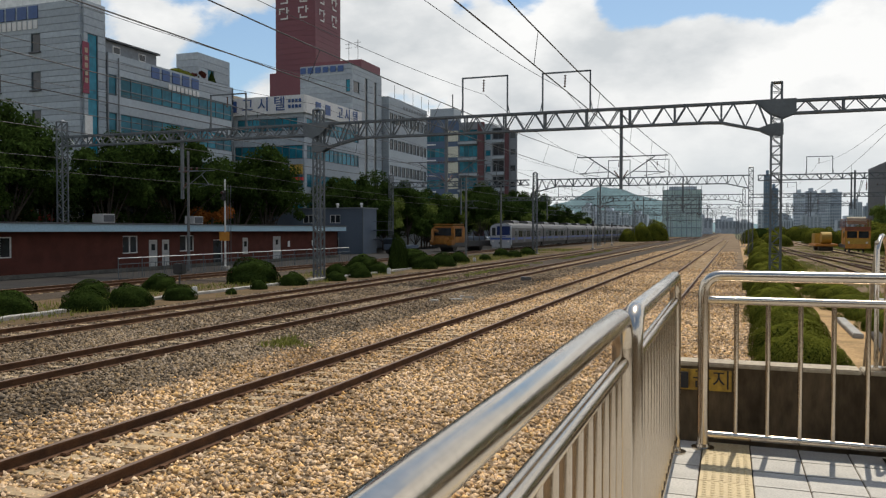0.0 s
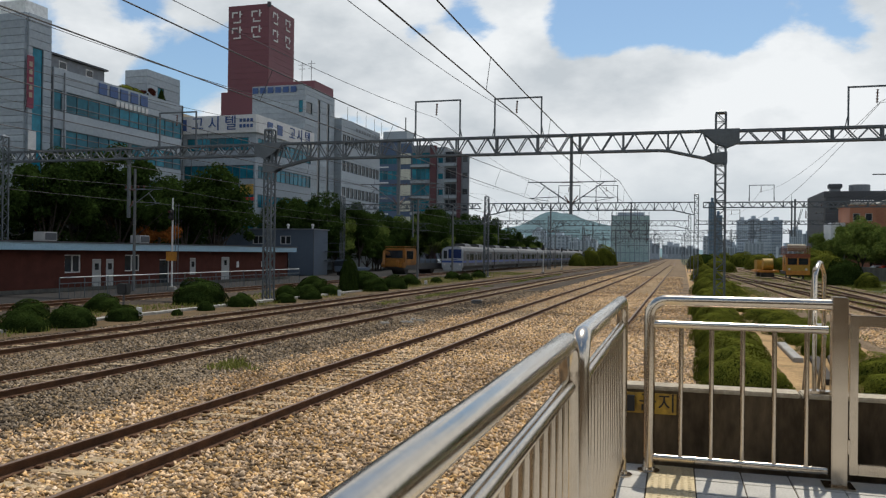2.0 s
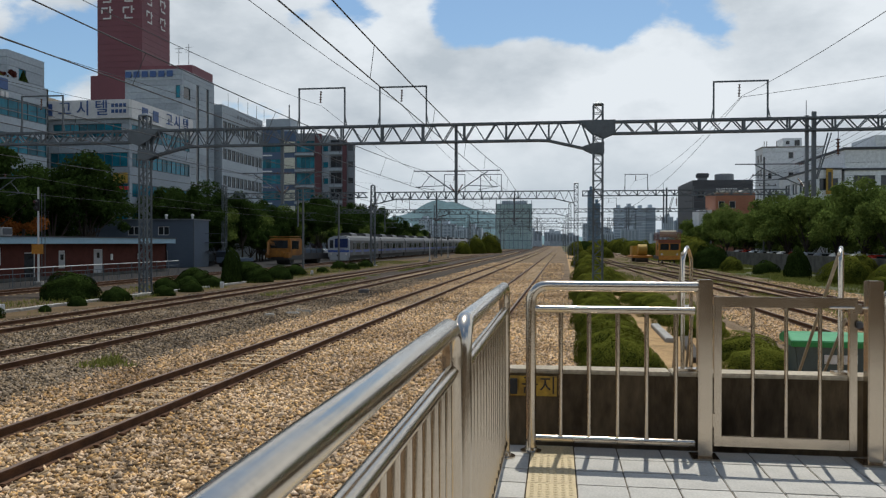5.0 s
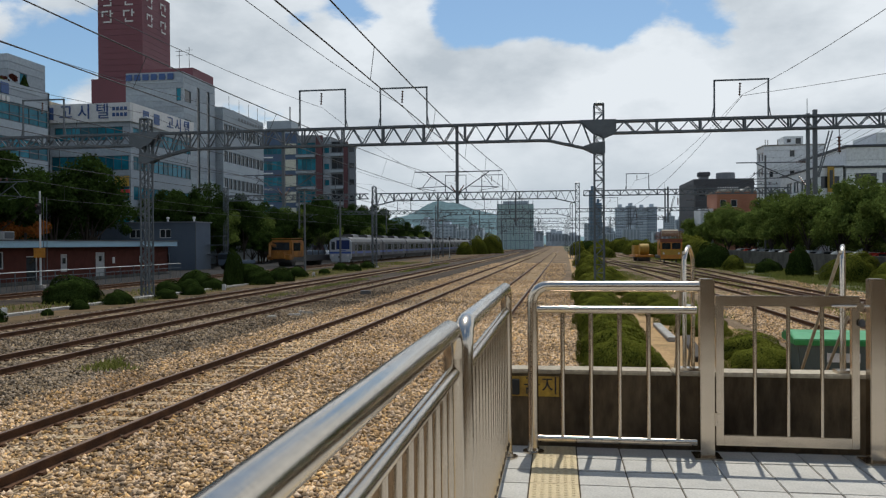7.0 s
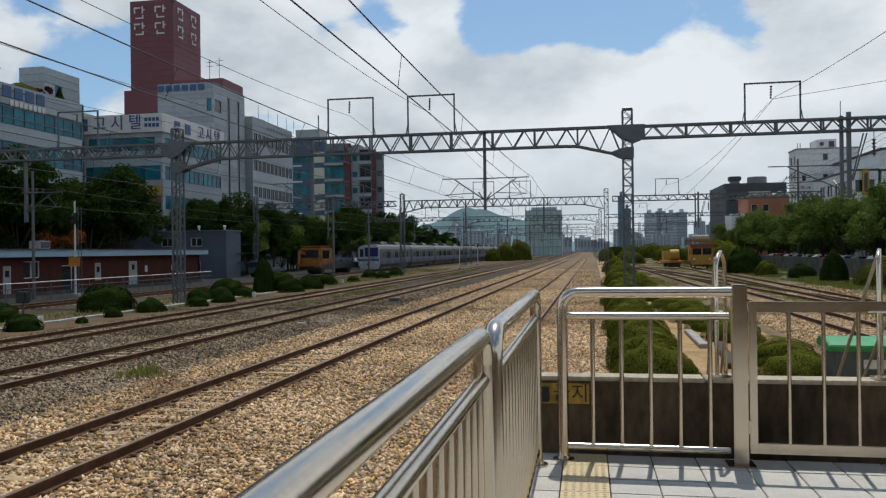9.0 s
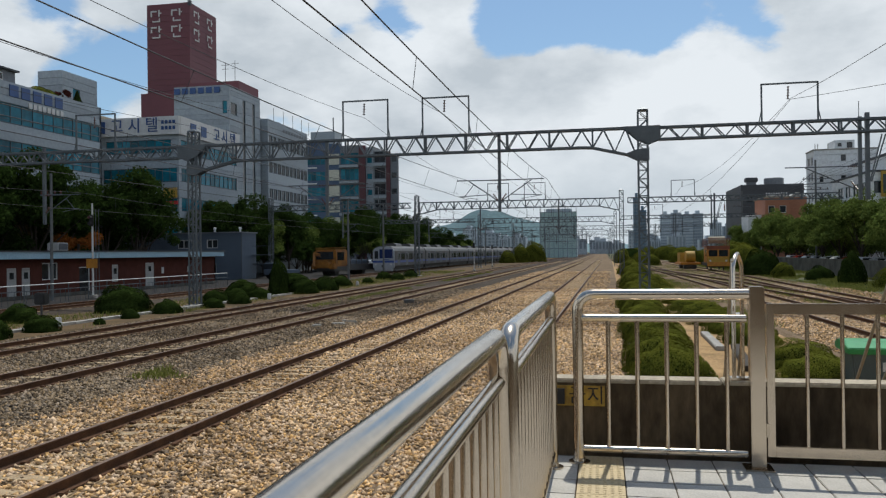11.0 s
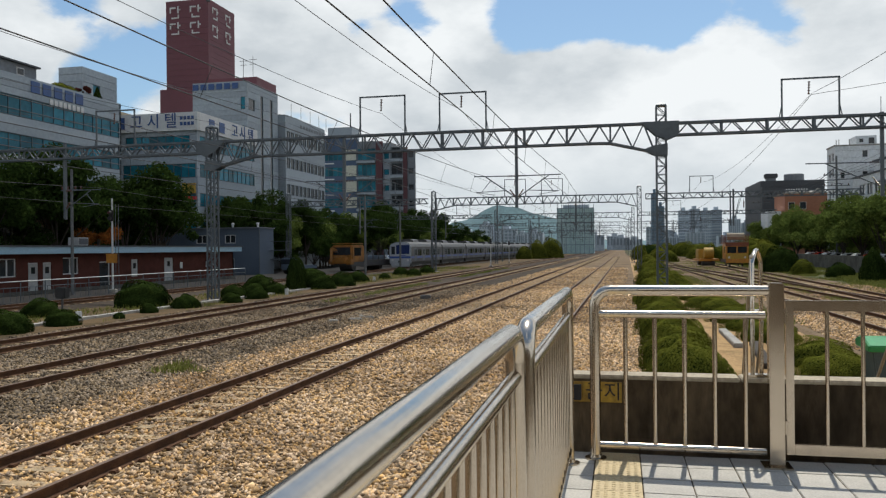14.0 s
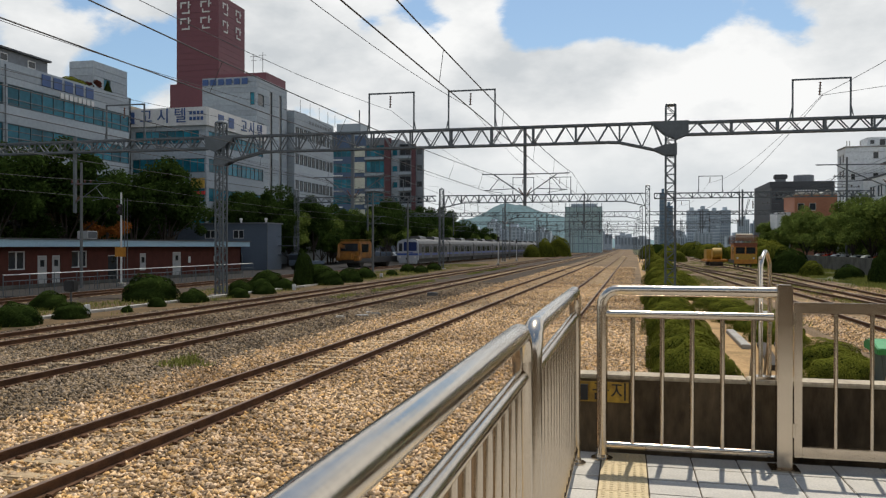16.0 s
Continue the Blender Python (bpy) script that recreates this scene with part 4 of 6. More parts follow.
# maroon sign tower
b = thing("maroon_tower", "tall maroon sign tower with pale lettering blocks", "building")
core(b, -77.2, -69.1, 125, 134.6, 45.0)
facade(b, "y", 125, -1, -77.2, -69.1, GROUND, 45.2, [(-76.4, -75.4, 25.0, 27.0, 1), (-72.4, -71.4, 25.0, 27.0, 1)], "redwall", "darkglass", course=1.0)
facade(b, "x", -69.1, 1, 125, 134.6, GROUND, 45.2, [], "redwall", course=1.0)
part("lower_step", Geo().box(-78.0, -70.5, 124.2, 124.9, GROUND, 29.6), "redwall", b)
def glyph_shape(parent, m, mat, flip):
    """A plain abstract mark of bars, the size of one painted letter."""
    for x0, x1, y0, y1 in ((-0.8, 0.1, 0.55, 0.75), (-0.8, -0.6, -0.05, 0.55), (0.35, 0.55, -0.1, 0.85), (0.55, 0.8, 0.3, 0.46), (-0.55, 0.6, -0.82, -0.64), (-0.55, -0.37, -0.64, -0.3) if flip else (0.42, 0.6, -0.64, -0.3)):
        part("tower_letter", Geo().box(x0, x1, y0, y1, -0.03, 0.03), mat, parent).matrix_basis = m


for i, x in enumerate((-75.4, -71.5)):
    for z in (43.1, 40.3):
        glyph_shape(b, T((x, 124.9, z)) @ SOUTH @ Matrix.Scale(1.28, 4), "whitepaint", i)
for i, y in enumerate((127.3, 132.0)):
    for z in (43.1, 40.0):
        glyph_shape(b, T((-69.0, y, z)) @ EAST @ Matrix.Scale(1.28, 4), "whitepaint", i)
part("lamp_box", Geo().box(-69.3, -68.8, 124.7, 125.2, 44.6, 45.4), "charcoal", b)

b = thing("low_hall", "beige-roofed hall behind the lodging house", "building")
core(b, -72, -60.8, 84, 100, 18.6)
facade(b, "x", -60.8, 1, 84, 100, GROUND, 19.0, [], "coping")
facade(b, "y", 84, -1, -72, -60.8, GROUND, 19.0, [], "coping")

b = thing("factory_block", "grey-white block with rows of small dark windows", "building")
core(b, -70, -51, 116, 133, 22.6)
facade(b, "x", -51, 1, 116, 133, GROUND, 22.8, [(116.4 + 1.65 * i, 117.8 + 1.65 * i, z, z + 1.7, 2) for z in (18.6, 14.4, 10.2, 6.0) for i in range(10)], "whitewall", "darkglass", course=1.2)
facade(b, "y", 116, -1, -60, -51, GROUND, 22.8, [], "whitewall", course=1.2)
for y in (119, 123, 127, 131, 134.5):
    part("lightning_rod", Geo().tube([(-51.3, y, 22.6), (-51.3, y, 25.0)], 0.035, 5), "cable", b)
bars(b, "roof_letter", 9, 0.75, 0.5, T((-50.94, 127.0, 21.7)) @ EAST, "greywall", 1.2)

# blue and glass blocks with maroon piers
b = thing("apartment_block", "blue-grey glazed block with cream bays and maroon piers", "building")
core(b, -73.5, -55.6, 190, 206, 27.8)
part("roof_room", Geo().box(-73.5, -67, 194, 200, 27.5, 33.0), "whitewall", b)
part("roof_pole", Geo().tube([(-67.3, 194, 32.9), (-67.3, 194, 36.5)], 0.15, 6), "charcoal", b)
zs = [4.0 + 4.0 * i for i in range(6)]
facade(b, "y", 190, -1, -73.5, -68.0, GROUND, 29.8, [(-73.2, -68.2, z, z + 2.3, 4) for z in zs], "deepblue", "glass")
facade(b, "y", 190, -1, -68.0, -64.2, GROUND, 29.2, [], "deepblue", "glass")
facade(b, "y", 190, -1, -64.2, -59.3, GROUND, 28.6, [(-64.1, -59.4, z - 0.1, z + 2.75, 4) for z in zs], "greywall", "glass")
for z in zs:
    part("cream_panel", Geo().box(-67.6, -64.4, 189.75, 190, z - 0.1, z + 2.6), "cream", b, "cream square facade panel", bevel=0.03)
    part("balcony_slab", Geo().box(-64.3, -59.3, 189.1, 190, z - 0.95, z - 0.35), "whitewall", b)
    part("sill_band", Geo().box(-73.3, -70.4, 189.8, 190, z - 0.9, z - 0.6), "palewall", b)
part("maroon_pier", Geo().box(-59.1, -57.5, 189.3, 190.2, GROUND, 28.4), "pier", b)
facade(b, "y", 190, -1, -57.5, -55.6, GROUND, 28.0, [(-57.2, -55.9, z, z + 1.4, 1) for z in zs], "whitewall", "glass")
facade(b, "x", -55.6, 1, 190, 206, GROUND, 28.0, [(191 + 3 * i, 193 + 3 * i, z, z + 1.5, 1) for z in zs for i in range(5)], "greywall", "darkglass")
b = thing("apartment_block", "dark glazed block with a maroon end pier", "building")
core(b, -55.3, -49.0, 189.0, 191.2, 25.6)
facade(b, "y", 189, -1, -55.3, -51.9, GROUND, 26.5, [(-55.0, -52.2, z, z + 2.7, 2) for z in zs], "greywall", "darkglass")
part("maroon_pier", Geo().box(-51.9, -50.9, 188.6, 189.4, GROUND, 26.6), "pier", b)
for z in zs:
    part("balcony_slab", Geo().box(-55.2, -52.0, 188.5, 189, z - 0.9, z - 0.25), "whitewall", b)
facade(b, "y", 189, -1, -50.9, -49.0, GROUND, 25.6, [(-50.6, -49.3, z, z + 1.4, 1) for z in zs], "greywall", "darkglass")

# low brick station building with a pale blue fascia
b = thing("brick_building", "low red brick railway building with a pale blue roof fascia", "building")
core(b, -47, -39, 24, 75.2, 1.9)
facade(b, "x", -39, 1, 24, 75.2, GROUND, 1.35, [(43.5, 45.0, -0.16, 1.06, 2), (46.1, 47.05, BED - 0.05, 0.75, 1), (47.5, 48.35, BED - 0.05, 0.75, 1), (49.5, 51.2, -0.16, 1.06, 2), (53.6, 54.9, BED, 0.7, 1), (57.7, 58.6, -0.6, 0.8, 1), (62.5, 63.9, BED - 0.05, 0.88, 1), (33, 34.6, -0.16, 1.06, 2)], "brick", "darkglass", frame_mat="whitepaint")
for a, c, z in ((46.1, 47.05, 0.75), (47.5, 48.35, 0.75), (57.7, 58.6, 0.8), (62.5, 63.9, 0.88)):
    d = part("door", Geo().box(-39.1, -39.03, a + 0.05, c - 0.05, BED, z - 0.05), "doorgrey", b, "pale grey door leaf")
    part("door_window", Geo().box(-39.04, -39.0, (a + c) / 2 - 0.18, (a + c) / 2 + 0.18, z - 0.75, z - 0.3), "darkglass", d)
facade(b, "y", 75.2, 1, -47, -39, GROUND, 1.35, [], "brick")
facade(b, "y", 24, -1, -47, -39, GROUND, 1.35, [], "brick")
part("fascia", Geo().box(-47.6, -38.2, 23.5, 75.6, 1.36, 1.84), "fascia", b, "pale blue sheet-metal fascia", bevel=0.02)
part("roof_edge", Geo().box(-47.7, -38.1, 23.4, 75.7, 1.84, 1.93), "charcoal", b)
part("plinth", Geo().box(-38.95, -38.8, 24, 75.2, GROUND, -1.15), "wallgrey", b)
for y in (42.0, 51.6):
    u = part("roof_unit", Geo().box(-40.2, -39.3, y, y + 1.15, 1.95, 2.55), "doorgrey", b, "pale air-conditioning unit on the roof", bevel=0.03)
    part("fan_grille", Geo().box(-39.32, -39.27, y + 0.1, y + 1.05, 2.02, 2.48), "charcoal", u)
for y in (65.0, 69.6):
    part("wall_plate", Geo().box(-38.98, -38.93, y, y + 0.35, -0.1, 0.45), "whitepaint", b, "small pale wall box")

b = thing("site_office", "blue-grey two-storey sheet-clad office block", "building")
core(b, -56, -41, 85.5, 89.4, 4.0, "shed", "shed")
facade(b, "y", 85.5, -1, -56, -41, GROUND, 4.05, [(-49.1, -47.6, 2.3, 3.3, 2), (-45.4, -44.0, 2.3, 3.3, 2), (-45.2, -44.2, -0.7, 0.5, 1)], "shed", "darkglass", frame_mat="whitepaint")
facade(b, "x", -41, 1, 85.5, 89.4, GROUND, 4.05, [], "shed")
part("roof_trim", Geo().box(-56.1, -40.85, 85.3, 89.6, 4.05, 4.17), "greywall", b)
for x in (-44.5, -41.3):
    part("roof_vent", Geo().lathe([(0.12, 0), (0.12, 0.3), (0.2, 0.34), (0.18, 0.5), (0.02, 0.55)], 8, pose(x, 85.8, 4.17)), "whitepaint", b)
part("downpipe", Geo().tube([(-40.95, 85.4, GROUND), (-40.95, 85.4, 3.9)], 0.05, 6), "galv", b)
for z in (0.3, 1.4):
    part("stair_landing", Geo().box(-40.8, -38.8, 88.0, 89.4, z, z + 0.1), "galv", b)
part("stair_rail", Geo().bar((-38.8, 88, 1.5), (-38.8, 88, 2.5), 0.05).bar((-38.8, 89.4, 1.5), (-38.8, 89.4, 2.5), 0.05).bar((-38.8, 88, 2.5), (-38.8, 89.4, 2.5), 0.05).bar((-40.8, 88, 2.5), (-38.8, 88, 2.5), 0.05), "galv", b)

b = thing("shop_row", "row of low shops with red and yellow fronts behind the trees", "building")
core(b, -56, -49.2, 34, 70, 4.6)
facade(b, "x", -49.2, 1, 34, 70, GROUND, 4.7, [(36 + 4.6 * i, 39.6 + 4.6 * i, 1.2, 3.2, 2) for i in range(7)], "ochre", "darkglass", frame_mat="whitepaint")
for i in range(4):
    y = 45.2 + 3.2 * i
    part("shop_sign", Geo().box(-49.18, -49.05, y, y + 2.2, 2.2, 3.5), "redpaint" if i % 2 == 0 else "whitepaint", b, "faded red and white shop sign")
    bars(b, "sign_letter", 3, 0.4, 0.4, T((-49.02, y + 1.1, 2.85)) @ EAST, "whitepaint" if i % 2 == 0 else "bluetext", 0.6)

b = thing("store_hut", "small cream hut with a pale pitched roof", "building")
part("wall", Geo().box(-53.4, -41.2, 200, 209, GROUND, 2.4), "cream", b)
for x in (-51.5, -47.5, -43.8):
    part("window", Geo().box(x, x + 1.1, 199.94, 200.02, 0.4, 1.5), "darkglass", b)
g = Geo()
g.v += [Vector(p) for p in ((-53.9, 199.5, 2.4), (-40.7, 199.5, 2.4), (-40.7, 209.5, 2.4), (-53.9, 209.5, 2.4), (-49.5, 204.5, 4.7), (-45.0, 204.5, 4.7))]
g.f += [(0, 1, 5, 4), (1, 2, 5), (2, 3, 4, 5), (3, 0, 4), (3, 2, 1, 0)]
part("pitched_roof", g, "concrete", b)

# east side of the line
b = thing("dark_office", "charcoal-clad office block with rooftop tanks", "building")
core(b, 28, 40, 170, 190, 14.3)
facade(b, "y", 170, -1, 28, 40, GROUND, 14.5, [(29 + 2.2 * i, 30.4 + 2.2 * i, z, z + 1.2, 1) for z in (4, 7.4, 10.8) for i in range(5)], "charcoal", "darkglass", course=1.1)
facade(b, "x", 28, -1, 170, 190, GROUND, 14.5, [], "charcoal", course=1.1)
part("rooftop_tank", Geo().box(29.1, 31.5, 171, 173, 15.1, 16.0), "charcoal", b, bevel=0.12)
part("tank_stand", Geo().box(29.4, 31.2, 171.3, 172.7, 14.2, 15.1), "greywall", b)
part("roof_room", Geo().lathe([(1.95, 0), (1.95, 1.6), (1.8, 1.75)], 16, pose(35.0, 173.5, 14.2)), "greywall", b)
b = thing("orange_house", "orange rendered house with a pale roof edge", "building")
core(b, 28.8, 32.9, 150, 160, 10.4, "redbrown")
facade(b, "y", 150, -1, 28.8, 32.9, GROUND, 10.5, [(29.3 + 1.9 * i, 30.4 + 1.9 * i, z, z + 1.3, 1) for z in (4.4, 7.8) for i in range(2)], "redbrown", "darkglass", frame_mat="whitepaint")
facade(b, "x", 28.8, -1, 150, 160, GROUND, 10.5, [], "redbrown")
part("roof_edge", Geo().box(28.6, 33.0, 149.8, 160.2, 10.5, 10.75), "coping", b)
part("pale_wing", Geo().box(26.2, 28.5, 152.0, 159.0, GROUND, 7.6), "palewall", b, "pale rendered wing")
part("rear_wing", Geo().box(33.05, 36.2, 151.5, 160, GROUND, 10.6), "redbrown", b)
g = Geo()
g.v += [Vector(p) for p in ((32.9, 151.3, 10.6), (36.4, 151.3, 10.6), (36.4, 160.2, 10.6), (32.9, 160.2, 10.6), (34.6, 151.3, 11.5), (34.6, 160.2, 11.5))]
g.f += [(0, 1, 4), (1, 2, 5, 4), (2, 3, 5), (3, 0, 4, 5), (3, 2, 1, 0)]
part("pitched_roof", g, "concrete", b)
for i in range(9):
    part("roof_pot", Geo().lathe([(0.16, 0), (0.22, 0.3), (0.14, 0.55), (0.03, 0.7)], 7, pose(29.1 + 0.42 * i, 150.4, 10.75)), "whitepaint", b)
b = thing("flat_block", "white rendered apartment block with a roof stair house", "building")
core(b, 29.6, 37.9, 120, 124.3, 15.2)
facade(b, "y", 120, -1, 29.6, 37.9, GROUND, 15.25, [(33.1, 33.85, z, z + 1.0, 1) for z in (4.9, 7.9, 10.7, 13.6)] + [(30.3, 30.9, z, z + 0.9, 1) for z in (4.9, 7.9, 10.7)], "palewall", "darkglass", frame_mat="whitepaint", course=3.0)
facade(b, "x", 29.6, -1, 120, 124.3, GROUND, 15.25, [(120.7 + 1.7 * i, 121.7 + 1.7 * i, z, z + 1.2, 1) for z in (5, 8, 11, 13.2) for i in range(2)], "palewall", "darkglass", frame_mat="whitepaint", course=3.0)
part("parapet_cap", Geo().box(29.5, 38.0, 119.9, 124.4, 15.25, 15.4), "concrete", b)
part("roof_room", Geo().box(32.4, 35.0, 120.2, 123.5, 14.8, 16.6), "palewall", b)
part("roof_window", Geo().box(34.0, 34.7, 120.15, 120.25, 15.5, 16.3), "darkglass", b)
part("roof_window", Geo().box(32.8, 33.3, 120.15, 120.25, 15.7, 16.2), "darkglass", b)
for x in (29.9, 30.25, 31.6):
    part("roof_pipe", Geo().tube([(x, 120.5, 15.2), (x, 120.5, 16.2)], 0.06, 5), "concrete", b)
b = thing("shop_block", "white shop block with dark bands and a yellow sign", "building")
core(b, 34.0, 60, 100, 118, 12.3)
facade(b, "y", 100, -1, 34.0, 60, GROUND, 12.6, [(35.0 + 3 * i, 37.4 + 3 * i, z, z + 1.5, 2) for z in (4.4, 8.0) for i in range(7)], "palewall", "darkglass", course=1.3)
facade(b, "x", 34.0, -1, 100, 118, GROUND, 12.6, [(101 + 3.2 * i, 103.4 + 3.2 * i, z, z + 1.5, 2) for z in (4.4, 8.0) for i in range(5)], "palewall", "darkglass", course=1.3)
part("roof_cap", Geo().box(33.8, 60, 99.8, 118, 12.6, 12.85), "charcoal", b)
part("dark_band", Geo().box(33.85, 60, 99.85, 118, 10.1, 10.35), "charcoal", b)
part("roof_room", Geo().box(37.5, 44, 100.4, 108, 12.5, 14.3), "palewall", b)
b = thing("shop_annex", "low pale shop front with dark bands and a yellow sign", "building")
core(b, 30.8, 33.7, 100.2, 116, 10.0)
facade(b, "y", 100.2, -1, 30.8, 33.7, GROUND, 10.25, [(31.2, 33.3, z, z + 1.4, 2) for z in (4.4, 7.8)], "palewall", "darkglass", course=1.3)
facade(b, "x", 30.8, -1, 100.2, 116, GROUND, 10.25, [(101 + 3.2 * i, 103.4 + 3.2 * i, z, z + 1.4, 2) for z in (4.4, 7.8) for i in range(4)], "palewall", "darkglass", course=1.3)
part("roof_cap", Geo().box(30.7, 33.8, 100.1, 116, 10.25, 10.45), "charcoal", b)
part("sign_board", Geo().box(31.85, 32.55, 99.7, 99.95, 7.3, 10.3), "yellow", b, "yellow vertical sign board")
bars(b, "sign_letter", 1, 0.35, 2.2, T((32.2, 99.68, 8.8)) @ SOUTH, "charcoal", 1.0)


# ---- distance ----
# no haze in the air: the blocks' and hill's colours hold it
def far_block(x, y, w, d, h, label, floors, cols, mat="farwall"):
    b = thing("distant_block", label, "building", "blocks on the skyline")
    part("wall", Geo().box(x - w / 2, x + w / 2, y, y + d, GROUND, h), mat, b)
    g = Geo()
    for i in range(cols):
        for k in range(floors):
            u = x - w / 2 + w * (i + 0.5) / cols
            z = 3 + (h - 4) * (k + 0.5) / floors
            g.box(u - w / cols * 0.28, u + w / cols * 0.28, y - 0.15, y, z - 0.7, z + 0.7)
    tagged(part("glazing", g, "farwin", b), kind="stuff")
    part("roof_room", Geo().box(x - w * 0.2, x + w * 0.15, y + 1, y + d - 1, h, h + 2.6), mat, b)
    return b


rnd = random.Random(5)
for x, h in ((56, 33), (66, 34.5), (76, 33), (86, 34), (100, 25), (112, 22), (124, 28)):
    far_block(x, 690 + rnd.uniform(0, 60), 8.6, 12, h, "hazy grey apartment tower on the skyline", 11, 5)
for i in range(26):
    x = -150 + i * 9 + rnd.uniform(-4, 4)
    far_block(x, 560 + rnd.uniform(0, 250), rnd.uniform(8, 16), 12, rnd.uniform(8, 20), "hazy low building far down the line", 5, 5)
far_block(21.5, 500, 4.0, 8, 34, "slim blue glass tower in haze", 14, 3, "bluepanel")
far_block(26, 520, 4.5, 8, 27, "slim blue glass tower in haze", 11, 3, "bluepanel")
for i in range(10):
    far_block(90 + i * 14 + rnd.uniform(-3, 3), 380 + rnd.uniform(0, 160), rnd.uniform(9, 14), 12, rnd.uniform(12, 24), "mid-rise block beyond the trees, haze in its colour", 6, 5)
b = thing("netted_building", "building under construction wrapped in green netting", "building")
part("netting", Geo().box(-26.4, -10.7, 350, 362, GROUND, 18.6), "netting", b)
for i in range(9):
    x = -26.4 + 15.7 * i / 8
    part("scaffold_pole", Geo().bar((x, 349.8, GROUND), (x, 349.8, 20.2), 0.2), "farwin", b)
for i in range(6):
    part("scaffold_ledger", Geo().bar((-26.6, 349.7, 2.5 + 3.2 * i), (-10.5, 349.7, 2.5 + 3.2 * i), 0.25), "farwin", b)
part("upper_floor", Geo().box(-24, -13, 351, 361, 18.6, 20.0), "farwall", b)
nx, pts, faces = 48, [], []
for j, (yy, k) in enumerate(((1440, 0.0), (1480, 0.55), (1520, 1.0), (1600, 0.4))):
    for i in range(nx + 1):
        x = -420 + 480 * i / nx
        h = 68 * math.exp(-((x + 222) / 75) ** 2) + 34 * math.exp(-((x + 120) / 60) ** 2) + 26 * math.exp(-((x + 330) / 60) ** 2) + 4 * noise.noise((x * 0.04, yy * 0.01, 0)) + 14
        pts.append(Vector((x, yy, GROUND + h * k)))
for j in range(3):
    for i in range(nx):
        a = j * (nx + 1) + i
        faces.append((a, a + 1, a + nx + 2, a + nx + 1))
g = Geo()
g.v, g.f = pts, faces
tagged(part("hill", g, "hill", smooth=True), "low wooded hill with haze painted into its colour", "hill", kind="structure")


# ---- platform end: posts, gate, parapet ----
gate = thing("gate_post", "square stainless gate post with a flat cap", "post", "gate posts")
part("shaft", Geo().box(-0.047, 0.047, -0.047, 0.047, 0.0, 1.215), "steel", gate, bevel=0.006)
part("foot_plate", Geo().box(-0.09, 0.09, -0.09, 0.09, 0.0, 0.012), "steel", gate)
gate.matrix_basis = pose(1.005, GATE_Y, 0)
copy_thing(gate, pose(2.085, GATE_Y, 0))
g_ = thing("platform_gate", "stainless steel gate of square tube with round bars", "gate")
for x in (1.065, 1.93):
    part("gate_stile", Geo().box(x, x + 0.05, -0.022, 0.022, 0.085, 1.10), "steel", g_, bevel=0.004)
part("top_bar", Geo().box(1.115, 1.93, -0.022, 0.022, 1.03, 1.10), "steel", g_, bevel=0.004)
part("bottom_bar", Geo().box(1.115, 1.93, -0.022, 0.022, 0.085, 0.155), "steel", g_, bevel=0.004)
for i in range(3):
    part("bar", Geo().tube([(1.32 + 0.215 * i, 0, 0.15), (1.32 + 0.215 * i, 0, 1.035)], 0.0135, 12), "steel", g_, smooth=True)
for z in (0.22, 0.95):
    part("hinge", Geo().lathe([(0.014, 0), (0.014, 0.09)], 10, pose(1.058, -0.03, z)).box(1.03, 1.09, -0.026, -0.02, z + 0.01, z + 0.08), "steel", g_)
part("latch", Geo().tube([(1.80, -0.03, 1.035), (2.06, -0.03, 1.035)], 0.009, 8).box(1.955, 2.0, -0.04, -0.022, 1.0, 1.06), "steel", g_)
part("padlock", Geo().box(1.965, 2.005, -0.055, -0.03, 0.90, 0.95), "darksteel", g_, bevel=0.008)
g_.matrix_basis = pose(0, GATE_Y, 0)
rail_panel("x", GATE_Y, 2.16, 3.6, "stainless pipe railing beyond the gate", spacing=0.2)

par = thing("parapet_wall", "low concrete parapet stained black below a pale coping", "wall", kind="structure")
part("wall_face", Geo().box(-0.62, 14, 5.80, 5.97, GROUND, 0.515), "stained", par)
for i in range(10):
    part("coping_block", Geo().box(-0.64 + 1.46 * i, 0.81 + 1.46 * i, 5.785, 5.985, 0.515, 0.545), "coping", par, bevel=0.008)
sg = thing("warning_sign", "rusty yellow warning board with black lettering on the parapet", "sign")
part("board", Geo().box(-0.46, 0.01, 5.785, 5.797, 0.35, 0.495), "yellow", sg)
lettering(sg, "sign_text", "금지", 0.14, T((-0.12, 5.783, 0.42)) @ SOUTH, "black", 0.001)
bars(sg, "sign_letter", 2, 0.06, 0.11, T((-0.36, 5.783, 0.42)) @ SOUTH, "black", 0.11)


